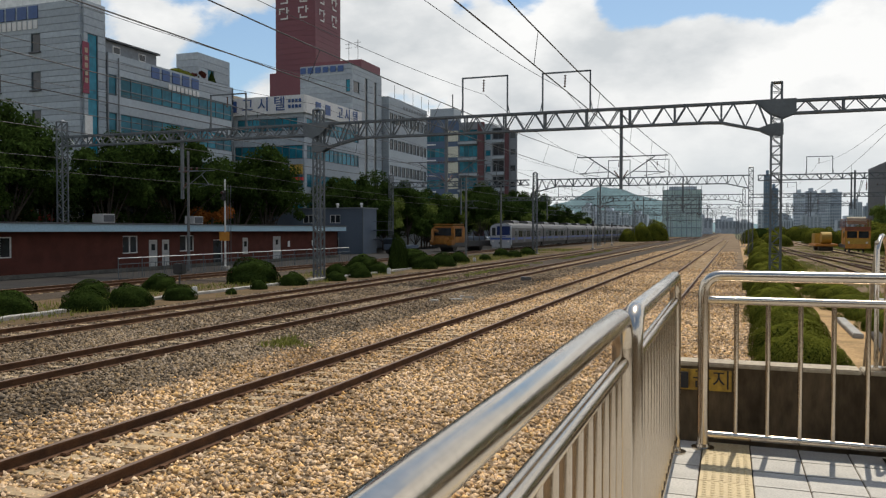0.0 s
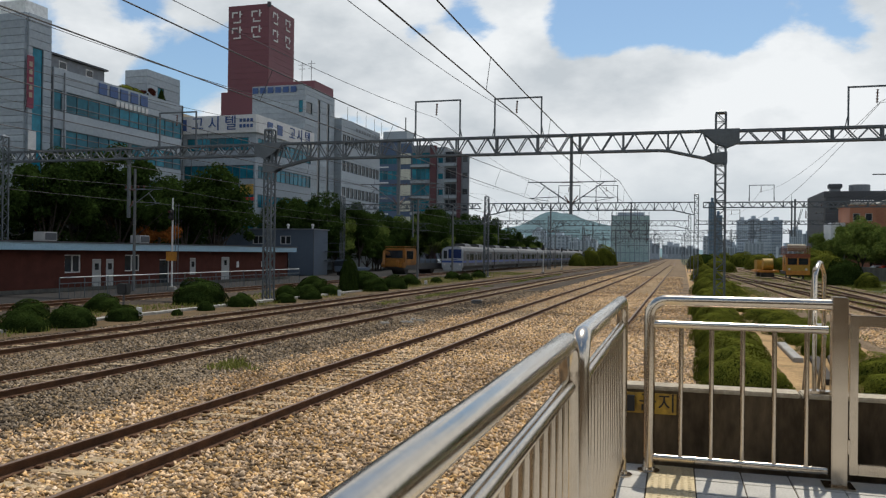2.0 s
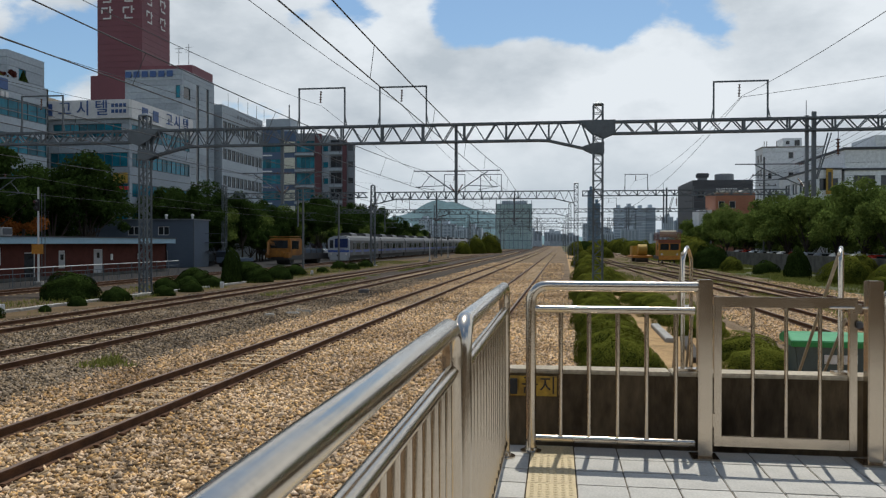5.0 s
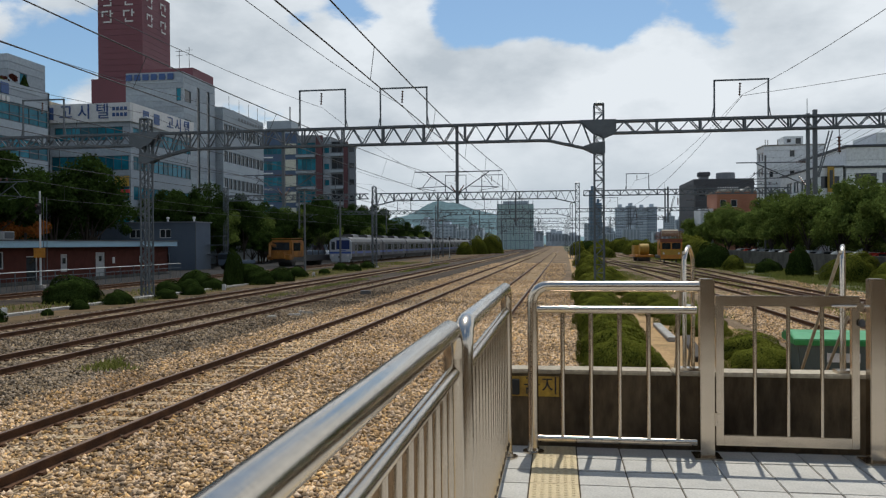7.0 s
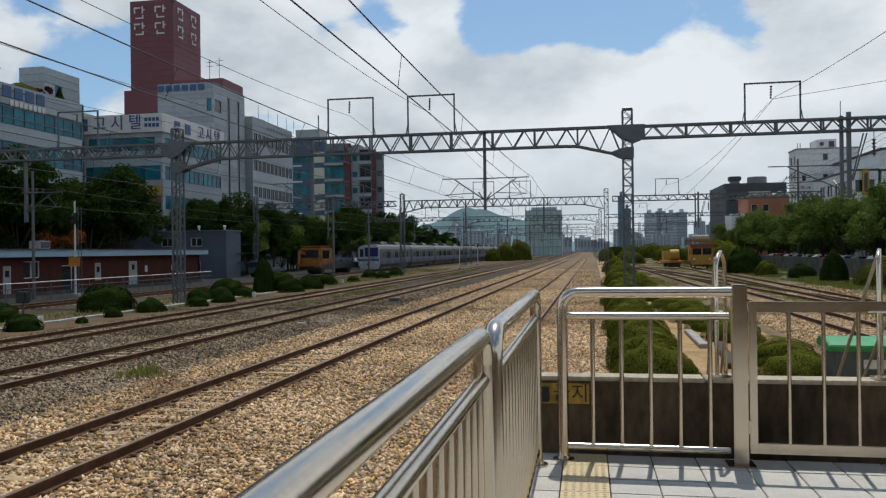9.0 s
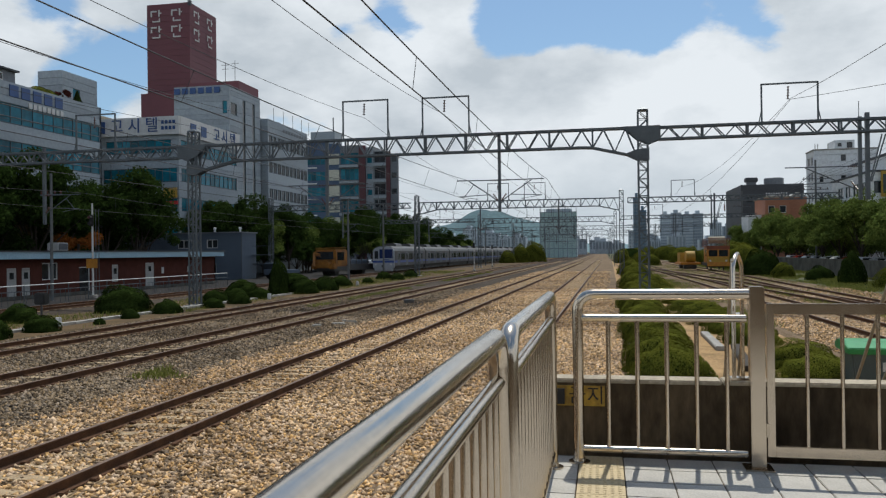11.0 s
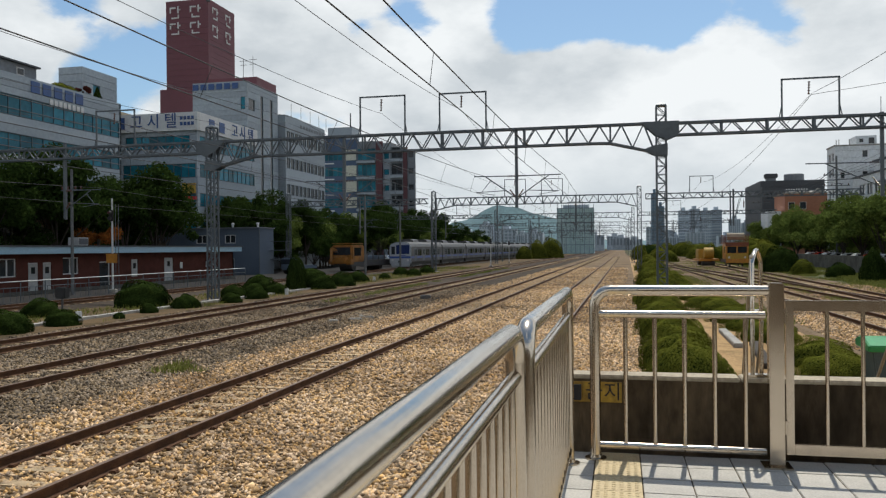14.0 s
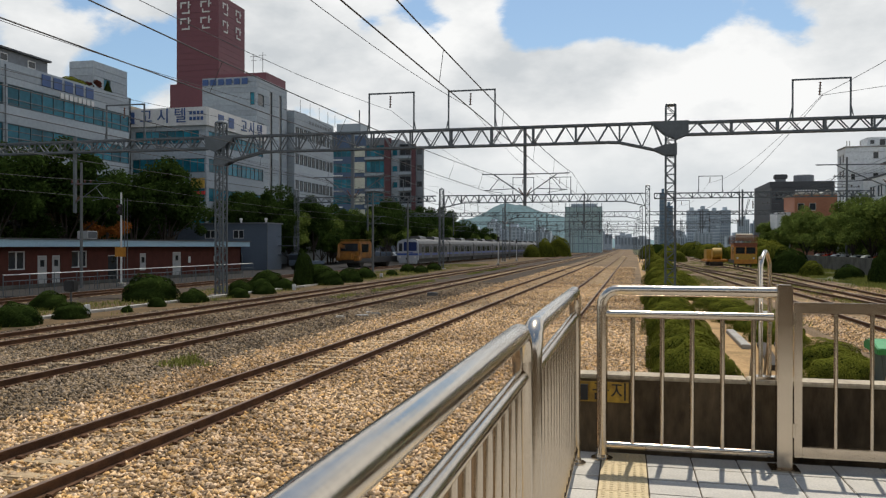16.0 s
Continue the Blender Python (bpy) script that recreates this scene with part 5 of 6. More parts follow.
def handle_hoop(x, y):
    """A tall bent pipe handrail with leaning braces standing on the parapet."""
    t = thing("pipe_handrail", "bent stainless pipe handrail with slanting braces on the parapet", "handrail", "handrails on the parapet")
    a = [(x - 0.06, y - 0.13, 0.545), (x - 0.06, y - 0.13, 1.34)]
    hoop_pts = a + [(x - 0.06 + 0.10 * k, y - 0.13 + 0.26 * k, 1.34 + 0.09 * math.sin(math.pi * k)) for k in (0.1, 0.25, 0.4, 0.5, 0.6, 0.75, 0.9)] + [(x + 0.04, y + 0.13, 1.34), (x + 0.04, y + 0.13, 0.4)]
    part("bent_pipe", Geo().tube(hoop_pts, 0.015, 12), "steel", t, smooth=True)
    part("sloping_rail", Geo().tube([(x - 0.06, y - 0.11, 1.39), (x + 0.295, y + 3.49, BED + 0.02)], 0.013, 10), "coping", t, "pale pipe rail sloping down to the tracks")
    part("sloping_rail", Geo().tube([(x + 0.03, y + 0.02, 0.92), (x + 0.30, y + 3.0, BED + 0.02)], 0.011, 10), "coping", t, "pale pipe rail sloping down to the tracks")
    part("foot_plate", Geo().box(x - 0.11, x + 0.04, y - 0.18, y - 0.09, 0.545, 0.567), "steel", t)
    part("tread", Geo().box(x - 0.03, x + 0.03, y - 0.13, y + 0.13, 0.98, 1.0), "steel", t)
    return t


handle_hoop(0.965, 6.0)
handle_hoop(2.03, 6.0)


# ---- plants ----
def leaf_cloud(n, place, size, seed):
    """n small bent leaves: place(rng, n) gives centres and outward normals."""
    rng = np.random.default_rng(seed)
    c, nrm = place(rng, n)
    a = rng.normal(size=(n, 3)) * (0.2 if size < 0.1 else 0.6) + nrm
    a /= np.linalg.norm(a, axis=1)[:, None]
    u = np.cross(a, rng.normal(size=(n, 3)))
    u /= np.linalg.norm(u, axis=1)[:, None] + 1e-9
    v = np.cross(a, u)
    s = size * rng.uniform(0.6, 1.35, n)[:, None]
    verts = np.stack([c - u * s * 0.5, c - v * s * 0.28 + a * s * 0.08, c + u * s * 0.5, c + v * s * 0.28 + a * s * 0.08], 1).reshape(-1, 3)
    faces = np.arange(4 * n).reshape(n, 4)
    return verts, faces


def crown_points(clumps, spread, seed):
    rs = np.random.default_rng(seed)
    d = rs.normal(size=(clumps, 3))
    d /= np.linalg.norm(d, axis=1)[:, None]
    d[:, 2] = np.where(d[:, 2] < -0.35, -d[:, 2], d[:, 2])
    r = rs.uniform(0.35, 1.0, clumps)[:, None]
    centres = d * r * np.array(spread)
    radii = rs.uniform(0.16, 0.34, clumps) * spread[0]

    def place(rng, n):
        k = rng.integers(0, clumps, n)
        o = rng.normal(size=(n, 3))
        o /= np.linalg.norm(o, axis=1)[:, None]
        o[:, 2] = np.abs(o[:, 2]) * np.where(rng.random(n) < 0.75, 1, -0.6)
        return centres[k] + o * radii[k][:, None] * rng.uniform(0.6, 1.05, n)[:, None], o
    return centres, place


def tree(seed, height, spread, leaf_mat, leaves=5200, leaf=0.24, trunk_h=None):
    """A tree at the origin: tapered trunk, limbs and a ragged crown."""
    rs = random.Random(seed)
    th = trunk_h or height * 0.26
    t = thing("tree", "leafy street tree with a broad dark green crown", "tree", "trees beside the railway")
    cz = height - spread[2] * 1.02
    centres, place = crown_points(46, spread, seed)
    g = Geo().tube([(0, 0, -0.1), (0.05, 0.03, th * 0.5), (0.02, -0.05, th), (rs.uniform(-0.3, 0.3), 0.1, cz)], 0.17, 8, 0.07)
    for c in centres[:9]:
        g.tube([(0, 0, th * rs.uniform(0.75, 1.0)), (c[0] * 0.5, c[1] * 0.5, th + (cz + c[2] - th) * 0.45), (c[0], c[1], cz + c[2])], 0.075, 6, 0.02)
    part("trunk", g, "bark", t)
    v, f = leaf_cloud(leaves, place, leaf, seed)
    cr = part("crown", raw_mesh("crown", v + np.array([0, 0, cz]), f, leaf_mat), None, t)
    return t


def shrub_mesh(seed, n=1500, leaf=0.055, mat="shrub"):
    """A clipped mound, one metre in radius."""
    def place(rng, k):
        d = rng.normal(size=(k, 3))
        d[:, 2] = np.abs(d[:, 2]) * 1.1 - 0.12
        d /= np.linalg.norm(d, axis=1)[:, None]
        lump = 1 + 0.07 * np.sin(5.1 * d[:, 0] + seed) * np.cos(4.3 * d[:, 1] - seed) + 0.05 * np.sin(9 * d[:, 2] + 7 * d[:, 0])
        return d * (lump * rng.uniform(0.955, 1.02, k))[:, None], d
    v, f = leaf_cloud(n, place, leaf, seed)
    return raw_mesh("foliage", v, f, mat)


# solid dark core behind the leaves, standing in for their inner shade
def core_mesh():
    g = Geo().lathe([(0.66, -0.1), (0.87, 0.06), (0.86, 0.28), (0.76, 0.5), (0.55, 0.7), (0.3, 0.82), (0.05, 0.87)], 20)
    return g.mesh("inside", "shrubshade", smooth=True)


SHRUBS, CORE = [shrub_mesh(s, 17000, 0.044) for s in (1, 2, 3)], core_mesh()
# mounds whose leaf colour holds the shade of their backlit side
DARK_SHRUBS = [shrub_mesh(s, 6500, 0.085, "shrubdark") for s in (4, 5, 6)]


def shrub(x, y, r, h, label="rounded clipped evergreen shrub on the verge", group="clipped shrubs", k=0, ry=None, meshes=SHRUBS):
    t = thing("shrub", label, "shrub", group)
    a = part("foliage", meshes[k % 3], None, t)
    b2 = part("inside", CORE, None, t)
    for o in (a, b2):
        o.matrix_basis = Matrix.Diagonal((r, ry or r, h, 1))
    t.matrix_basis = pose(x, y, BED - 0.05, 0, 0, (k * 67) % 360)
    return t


rs = random.Random(11)
VERGE = ((-21.7, 22.3, 0.83), (-21.4, 24.2, 0.86), (-21.3, 27.0, 0.67), (-25.3, 30.6, 0.85), (-20.9, 30.0, 0.26), (-21.4, 33.0, 0.42), (-21.4, 36.2, 0.72), (-24.3, 36.9, 1.42), (-20.9, 40.0, 0.6), (-21.0, 43.4, 0.67),
         (-23.2, 44.7, 0.81), (-22.7, 46.5, 0.83), (-22.0, 48.4, 0.76), (-21.6, 54.8, 1.26), (-23.4, 57.5, 1.5), (-21.4, 59.2, 1.12), (-22.5, 66.4, 1.0), (-21.9, 72.6, 0.6), (-21.4, 81.6, 0.8), (-24.5, 51.0, 1.2), (-25.0, 62.0, 1.3), (-22.0, 90.0, 0.9), (-23.5, 84.0, 0.9), (-22.8, 20.0, 0.9), (-25.5, 26.5, 0.8))
for k, (x, y, r) in enumerate(VERGE):
    shrub(x, y, r, r * (0.95 if r > 0.5 else 1.1), k=k, meshes=DARK_SHRUBS)
for k in range(14):
    y = 16.7 + 2.3 * k + rs.uniform(-0.15, 0.15)
    shrub(1.16 + 0.012 * y + rs.uniform(-0.12, 0.12), y, rs.uniform(0.78, 0.92), rs.uniform(0.92, 1.08), "clipped box hedge mound beside the track", "hedge mounds", k, rs.uniform(0.84, 0.96))
for k in range(10):
    shrub(4.55 + rs.uniform(-0.2, 0.2) - (0.06 * k if k > 3 else 0), (18.2, 20.3, 25.5, 28.6, 31.6, 35, 39, 44, 50, 57)[k], rs.uniform(0.8, 1.05), rs.uniform(0.6, 0.75), "clipped box hedge mound on sandy earth", "hedge mounds", k)
for k, (x, y, r, h) in enumerate(((2.2, 48, 1.1, 1.1), (2.7, 53, 1.2, 1.2), (2.3, 62, 1.2, 1.3), (3.6, 58, 1.1, 1.1), (3.1, 72, 1.3, 1.5), (3.5, 84, 1.5, 1.6), (3.3, 97, 1.5, 1.9))):
    shrub(x, y, r, h, "loose green bush round the gantry foot", "hedge mounds", k)
for k, (x, y, r, h) in enumerate(((19.5, 68, 1.0, 2.5), (16.8, 90, 2.0, 2.7), (17.5, 83, 1.1, 1.5), (20.5, 60, 1.8, 1.9), (22.0, 55, 1.7, 1.7), (21.5, 47, 1.3, 1.5), (19.6, 78, 1.2, 1.2), (23, 64, 1.2, 2.0), (19, 50, 0.9, 0.9))):
    shrub(x, y, r, h, "rounded green bush below the street wall", "bushes by the wall", k, meshes=DARK_SHRUBS if k in (0, 1, 6) else SHRUBS)
t = shrub(-22.6, 53.0, 0.75, 2.5, "dark conical evergreen on the verge", k=1, meshes=DARK_SHRUBS)

# the last two crowns use the leaf with sunlight painted in
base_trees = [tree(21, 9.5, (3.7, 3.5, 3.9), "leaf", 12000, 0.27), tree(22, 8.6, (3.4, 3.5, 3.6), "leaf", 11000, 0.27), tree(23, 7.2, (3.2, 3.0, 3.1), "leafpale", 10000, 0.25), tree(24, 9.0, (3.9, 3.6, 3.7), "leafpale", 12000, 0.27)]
PLACES = []
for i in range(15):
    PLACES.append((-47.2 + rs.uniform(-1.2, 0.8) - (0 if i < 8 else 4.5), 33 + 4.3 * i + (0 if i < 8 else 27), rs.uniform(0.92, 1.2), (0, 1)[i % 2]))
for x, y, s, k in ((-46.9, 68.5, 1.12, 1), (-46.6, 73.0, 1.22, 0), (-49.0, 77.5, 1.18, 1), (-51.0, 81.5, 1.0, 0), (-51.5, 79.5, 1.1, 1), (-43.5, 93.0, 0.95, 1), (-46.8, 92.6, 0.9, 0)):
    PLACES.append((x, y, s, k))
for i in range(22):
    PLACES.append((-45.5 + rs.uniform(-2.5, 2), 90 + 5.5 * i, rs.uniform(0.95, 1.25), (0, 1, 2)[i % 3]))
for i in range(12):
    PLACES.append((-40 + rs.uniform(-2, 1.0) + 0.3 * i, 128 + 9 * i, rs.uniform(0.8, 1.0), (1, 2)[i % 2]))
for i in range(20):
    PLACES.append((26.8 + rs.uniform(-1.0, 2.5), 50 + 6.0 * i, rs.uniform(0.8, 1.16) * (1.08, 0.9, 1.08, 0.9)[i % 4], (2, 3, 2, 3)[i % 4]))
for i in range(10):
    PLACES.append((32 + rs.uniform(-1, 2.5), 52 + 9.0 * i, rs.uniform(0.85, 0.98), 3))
for i in range(16):
    shrub(18.5 + rs.uniform(-3, 4), 118 + 13 * i, rs.uniform(2.4, 3.6), rs.uniform(2.4, 4.2), "loose green bush beyond the sidings", "bushes by the line", i)
for i in range(9):
    shrub(8.5 + rs.uniform(-1.2, 1.2) + 0.5 * i, 150 + 16 * i, rs.uniform(1.8, 2.6), rs.uniform(1.6, 2.6), "loose green bush beyond the sidings", "bushes by the line", i)
FILL = [(-45.6 + rs.uniform(-2, 1.5), 90 + 4.2 * i, rs.uniform(0.75, 0.95), 1) for i in range(12)] + [(-49 + rs.uniform(-1.5, 0.5), 36 + 5 * i, rs.uniform(0.8, 0.95), 0) for i in range(8)] + [(30.5 + rs.uniform(-0.6, 0.6), 55 + 5 * i, rs.uniform(0.8, 0.95), 3) for i in range(18)]
used = set()
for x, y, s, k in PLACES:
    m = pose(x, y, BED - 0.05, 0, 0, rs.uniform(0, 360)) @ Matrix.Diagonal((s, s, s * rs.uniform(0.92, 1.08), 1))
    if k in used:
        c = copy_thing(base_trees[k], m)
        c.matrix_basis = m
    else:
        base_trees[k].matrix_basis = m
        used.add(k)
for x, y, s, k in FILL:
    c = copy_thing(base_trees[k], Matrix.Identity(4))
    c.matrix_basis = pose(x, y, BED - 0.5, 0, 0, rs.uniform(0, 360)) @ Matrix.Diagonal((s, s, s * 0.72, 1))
for k, (x, y, r, h) in enumerate(((-20.6, 205, 2.6, 4.6), (-17.6, 212, 3.2, 5.4), (-23.4, 200, 2.2, 3.2), (4.5, 180, 1.8, 2.6), (5.2, 215, 2.2, 3.2))):
    shrub(x, y, r, h, "large loose green bush beside the line", "bushes by the line", k)


for i in range(18):
    x = rs.uniform(-46, -25) if i % 2 else rs.uniform(9, 40)
    shrub(x, rs.uniform(300, 470), rs.uniform(3.5, 6.0), rs.uniform(2.5, 4.2), "low scrub far down the line", "bushes by the line", i, meshes=DARK_SHRUBS if i % 3 == 0 else SHRUBS)
orange_bush = thing("flowering_shrub", "orange-red leaved shrub behind the brick building", "shrub")
v, f = leaf_cloud(2500, crown_points(14, (2.6, 1.6, 0.9), 5)[1], 0.2, 5)
part("foliage", raw_mesh("foliage", v + np.array([-44.5, 61.0, 2.4]), f, "rust_leaf"), None, orange_bush)
part("stem", Geo().tube([(-44.5, 61, 1.8), (-44.4, 61, 2.6)], 0.12, 6), "bark", orange_bush)
t = thing("roof_shrub", "red-leaved shrub in a rooftop planter", "shrub", "rooftop shrubs")
v, f = leaf_cloud(1800, crown_points(9, (0.9, 1.3, 0.6), 6)[1], 0.16, 6)
part("foliage", raw_mesh("foliage", v + np.array([-52.3, 69.6, 17.5]), f, "redleaf"), None, t)
part("stem", Geo().tube([(-52.3, 69.6, 16.85), (-52.3, 69.6, 17.6)], 0.08, 6), "bark", t)
t = thing("roof_conifer", "small dark conifer in a rooftop planter", "tree", "rooftop shrubs")
def cone_points(rng, n):
    h = rng.random(n) ** 1.4
    a = rng.uniform(0, 6.283, n)
    r = (1 - h) * 0.75 * rng.uniform(0.5, 1.0, n) + 0.04
    d = np.stack([np.cos(a), np.sin(a), np.full(n, 0.4)], 1)
    return np.stack([np.cos(a) * r, np.sin(a) * r, 0.35 + 1.9 * h], 1) * 0.62, d


v, f = leaf_cloud(1600, cone_points, 0.16, 7)
part("foliage", raw_mesh("foliage", v + np.array([-52.0, 71.4, 16.9]), f, "shrubdark"), None, t)
part("trunk", Geo().tube([(-52.0, 71.4, 16.85), (-52.0, 71.4, 18.0)], 0.05, 6, 0.02), "bark", t)
for x, y, r in ((-52.6, 66.6, 0.9), (-52.8, 68.0, 0.9)):
    t = thing("roof_shrub", "small clipped shrub in a rooftop planter", "shrub", "rooftop shrubs")
    part("foliage", SHRUBS[0], None, t).matrix_basis = Matrix.Diagonal((r, r * 1.6, r, 1))
    part("inside", CORE, None, t).matrix_basis = Matrix.Diagonal((r, r * 1.6, r, 1))
    t.matrix_basis = pose(x, y, 16.9)


def grass_patch(name, label, boxes, n, size, seed):
    rng = np.random.default_rng(seed)
    vs, fs, k = [], [], 0
    for x0, x1, y0, y1, share in boxes:
        m = int(n * share)
        p = np.stack([rng.uniform(x0, x1, m), rng.uniform(y0, y1, m), np.full(m, BED - 0.05)], 1)
        keep = np.array([noise.noise((a * 0.35, b * 0.18, seed)) > -0.12 for a, b, _ in p])
        p = p[keep]
        m = len(p)
        a = rng.uniform(0, 6.283, m)
        w = np.stack([np.cos(a), np.sin(a), np.zeros(m)], 1) * size * 0.10
        lean = np.stack([rng.normal(0, 0.3, m), rng.normal(0, 0.3, m), rng.uniform(0.5, 1.2, m)], 1) * size
        v = np.stack([p - w, p + w, p + lean], 1).reshape(-1, 3)
        vs.append(v)
        fs.append(np.arange(3 * m).reshape(m, 3) + k)
        k += 3 * m
    return tagged(new(name, raw_mesh(name, np.concatenate(vs), np.concatenate(fs), "grass")), label, "grass", kind="stuff")


grass_patch("grass", "dry yellow-green verge grass beside the tracks", ((16.5, 24.5, 30, 150, 0.45), (-26.5, -20.6, 18, 120, 0.12), (-10.7, -9.9, 16.4, 20.0, 0.006), (-15.6, -14.9, 40, 110, 0.04), (4, 6.5, 30, 140, 0.10), (2, 3.6, 34, 120, 0.05), (-10.7, -9.4, 16.6, 19.4, 0.006), (6.5, 16.4, 44, 150, 0.14), (10.5, 11.6, 26, 60, 0.02)), 130000, 0.22, 4)


# ---- boundary wall, street and cars ----
w = thing("boundary_wall", "weathered grey concrete wall along the street", "wall", kind="structure")
for i in range(24):
    part("wall_panel", Geo().box(24.0, 24.25, 44 + 4 * i, 47.97 + 4 * i, GROUND, 0.28), "wallgrey", w)


def car(x, y, rz, paint, label):
    """A parked car: body with cabin, windows and wheels."""
    t = thing("parked_car", label, "car", "cars parked in the street")
    g = Geo()
    prof = [(-2.15, 0.35), (-2.2, 0.7), (-1.5, 0.92), (-0.85, 1.42), (0.75, 1.45), (1.45, 0.98), (2.15, 0.86), (2.2, 0.4)]
    k = len(prof)
    g.v += [Vector((-0.85, a, z)) for a, z in prof] + [Vector((0.85, a, z)) for a, z in prof]
    g.f += [tuple(range(k)), tuple(reversed(range(k, 2 * k)))] + [(i, (i + 1) % k, k + (i + 1) % k, k + i) for i in range(k)]
    part("body", g, paint, t, bevel=0.06)
    part("side_window", Geo().box(-0.87, 0.87, -0.8, 0.75, 1.0, 1.34), "darkglass", t)
    part("windscreen", Geo().bar((0, -1.42, 0.98), (0, -0.92, 1.38), 1.4, 0.03), "darkglass", t)
    for sx in (-0.8, 0.8):
        for sy in (-1.35, 1.35):
            part("wheel", Geo().lathe([(0.30, -0.1), (0.32, 0.0), (0.30, 0.1)], 14, pose(sx, sy, 0.32, 0, 90, 0)), "black", t)
    t.matrix_basis = pose(x, y, GROUND + 0.5, 0, 0, rz)
    return t


M["carred"] = material("red car paint", (0.45, 0.04, 0.025), 0.25)
M["carwhite"] = material("white car paint", (0.70, 0.71, 0.72), 0.25)
M["carsilver"] = material("silver car paint", (0.42, 0.43, 0.45), 0.3, 0.5)
strip("car_park", 25.0, 33.0, 40, 150, GROUND + 0.5, "asphalt", "raised asphalt parking strip behind the wall", "pavement", curved=False, thick=0.6)
for i in range(15):
    p = ("carwhite", "carsilver", "carwhite", "carred", "carwhite")[i % 5]
    car(27.4, 58 + 4.6 * i, 90, p, {"carwhite": "white parked car seen over the wall", "carsilver": "silver parked car seen over the wall", "carred": "bright red parked car seen over the wall"}[p])
for i in range(16):
    car(-36.5, 120 + 5.4 * i, 90, ("carwhite", "carsilver", "carsilver")[i % 3], "parked car beyond the commuter train")


# ---- commuter train ----
def train_car(y0, x_of, cab):
    """One 19.5 m coach whose south end is at y0."""
    L = 19.5
    label = "silver commuter train cab car with a blue stripe" if cab else "silver commuter coach with blue stripe and dark doors"
    t = thing("train_coach", label, "train", "coaches of the commuter train")
    side, top = 1.53, 3.62
    sec = [(-side, 0.85), (side, 0.85), (side, 2.95), (side - 0.18, 3.30), (side - 0.6, 3.55), (0, top), (-side + 0.6, 3.55), (-side + 0.18, 3.30), (-side, 2.95)]
    part("body", Geo().sweep(sec, [(0, 0, 0), (0, L, 0)]), "trainsteel", t)
    part("roof", Geo().sweep([(-1.3, 3.36), (1.3, 3.36), (0.95, 3.60), (0, 3.68), (-0.95, 3.60)], [(0, 0.2, 0), (0, L - 0.2, 0)]), "trainroof", t)
    for s in (-1, 1):
        part("blue_stripe", Geo().box(s * side, s * (side + 0.006), 0, L, 1.32, 1.62), "trainblue", t)
        for i in range(4):
            y = 2.3 + 4.85 * i
            d = part("door", Geo().box(s * (side - 0.05), s * (side + 0.012), y - 0.68, y + 0.68, 0.95, 2.80), "greywall", t)
            for q in (-0.34, 0.34):
                part("door_pane", Geo().box(s * side, s * (side + 0.02), y + q - 0.2, y + q + 0.2, 1.75, 2.6), "darkglass", d)
        for i in range(3):
            y = 4.72 + 4.85 * i
            for q in (-0.55, 0.55):
                part("window", Geo().box(s * side, s * (side + 0.012), y + q - 0.5, y + q + 0.5, 1.72, 2.6), "darkglass", t)
    for y in (5.0, 13.5):
        part("air_conditioner", Geo().sweep([(-0.9, 3.6), (0.9, 3.6), (0.8, 3.95), (0.4, 4.06), (-0.4, 4.06), (-0.8, 3.95)], [(0, y - 1.6, 0), (0, y + 1.6, 0)]), "trainsteel", t)
    part("underframe", Geo().box(-1.25, 1.25, 0.3, L - 0.3, 0.35, 0.85), "black", t)
    for y in (2.6, L - 2.6):
        b2 = part("bogie", Geo().box(-1.2, 1.2, y - 1.5, y + 1.5, 0.25, 0.6), "darksteel", t)
        for q in (-1.05, 1.05):
            part("wheelset", Geo().lathe([(0.43, -0.82), (0.43, -0.7), (0.1, -0.68), (0.1, 0.68), (0.43, 0.7), (0.43, 0.82)], 16, pose(0, y + q, 0.43, 0, 90, 0)), "darksteel", b2)
    if cab:
        f = part("cab_front", Geo().sweep([(-side, 0.6), (side, 0.6), (side, 2.95), (side - 0.2, 3.32), (0.6, 3.56), (-0.6, 3.56), (-side + 0.2, 3.32), (-side, 2.95)], [(0, -0.35, 0), (0, 0.0, 0)]), "trainwhite", t, "white cab front", bevel=0.05)
        part("windscreen", Geo().box(-0.55, 1.32, -0.38, -0.34, 1.95, 3.2), "trainscreen", f)
        part("cab_door_window", Geo().box(-1.25, -0.75, -0.38, -0.34, 1.9, 3.0), "darkglass", f)
        part("front_band", Geo().box(-1.5, 1.5, -0.37, -0.34, 1.35, 1.62), "trainblue", f)
        part("number_bar", Geo().box(0.1, 0.8, -0.37, -0.345, 1.7, 1.82), "trainblue", f)
        for x in (-1.1, 1.1):
            part("headlight", Geo().lathe([(0.14, 0), (0.14, 0.05)], 12, pose(x, -0.36, 1.1, 90, 0, 0)), "whitepaint", f)
        part("snow_plough", Geo().box(-1.3, 1.3, -0.4, 0.2, 0.2, 0.65), "trainwhite", t, bevel=0.08)
        part("coupler", Geo().box(-0.15, 0.15, -0.8, -0.3, 0.75, 1.0), "black", t)
    else:
        part("gangway", Geo().box(-0.7, 0.7, -0.5, 0.0, 0.9, 3.1), "black", t)
    xa, xb = x_of(y0), x_of(y0 + L)
    t.matrix_basis = pose(xa, y0, RAIL, 0, 0, -math.degrees(math.atan((xb - xa) / L)))
    return t


M["trainscreen"] = material("dark blue cab windscreen", (0.02, 0.035, 0.12), 0.15)
for i in range(8):
    train_car(106.5 + 20.0 * i, siding, i == 0)


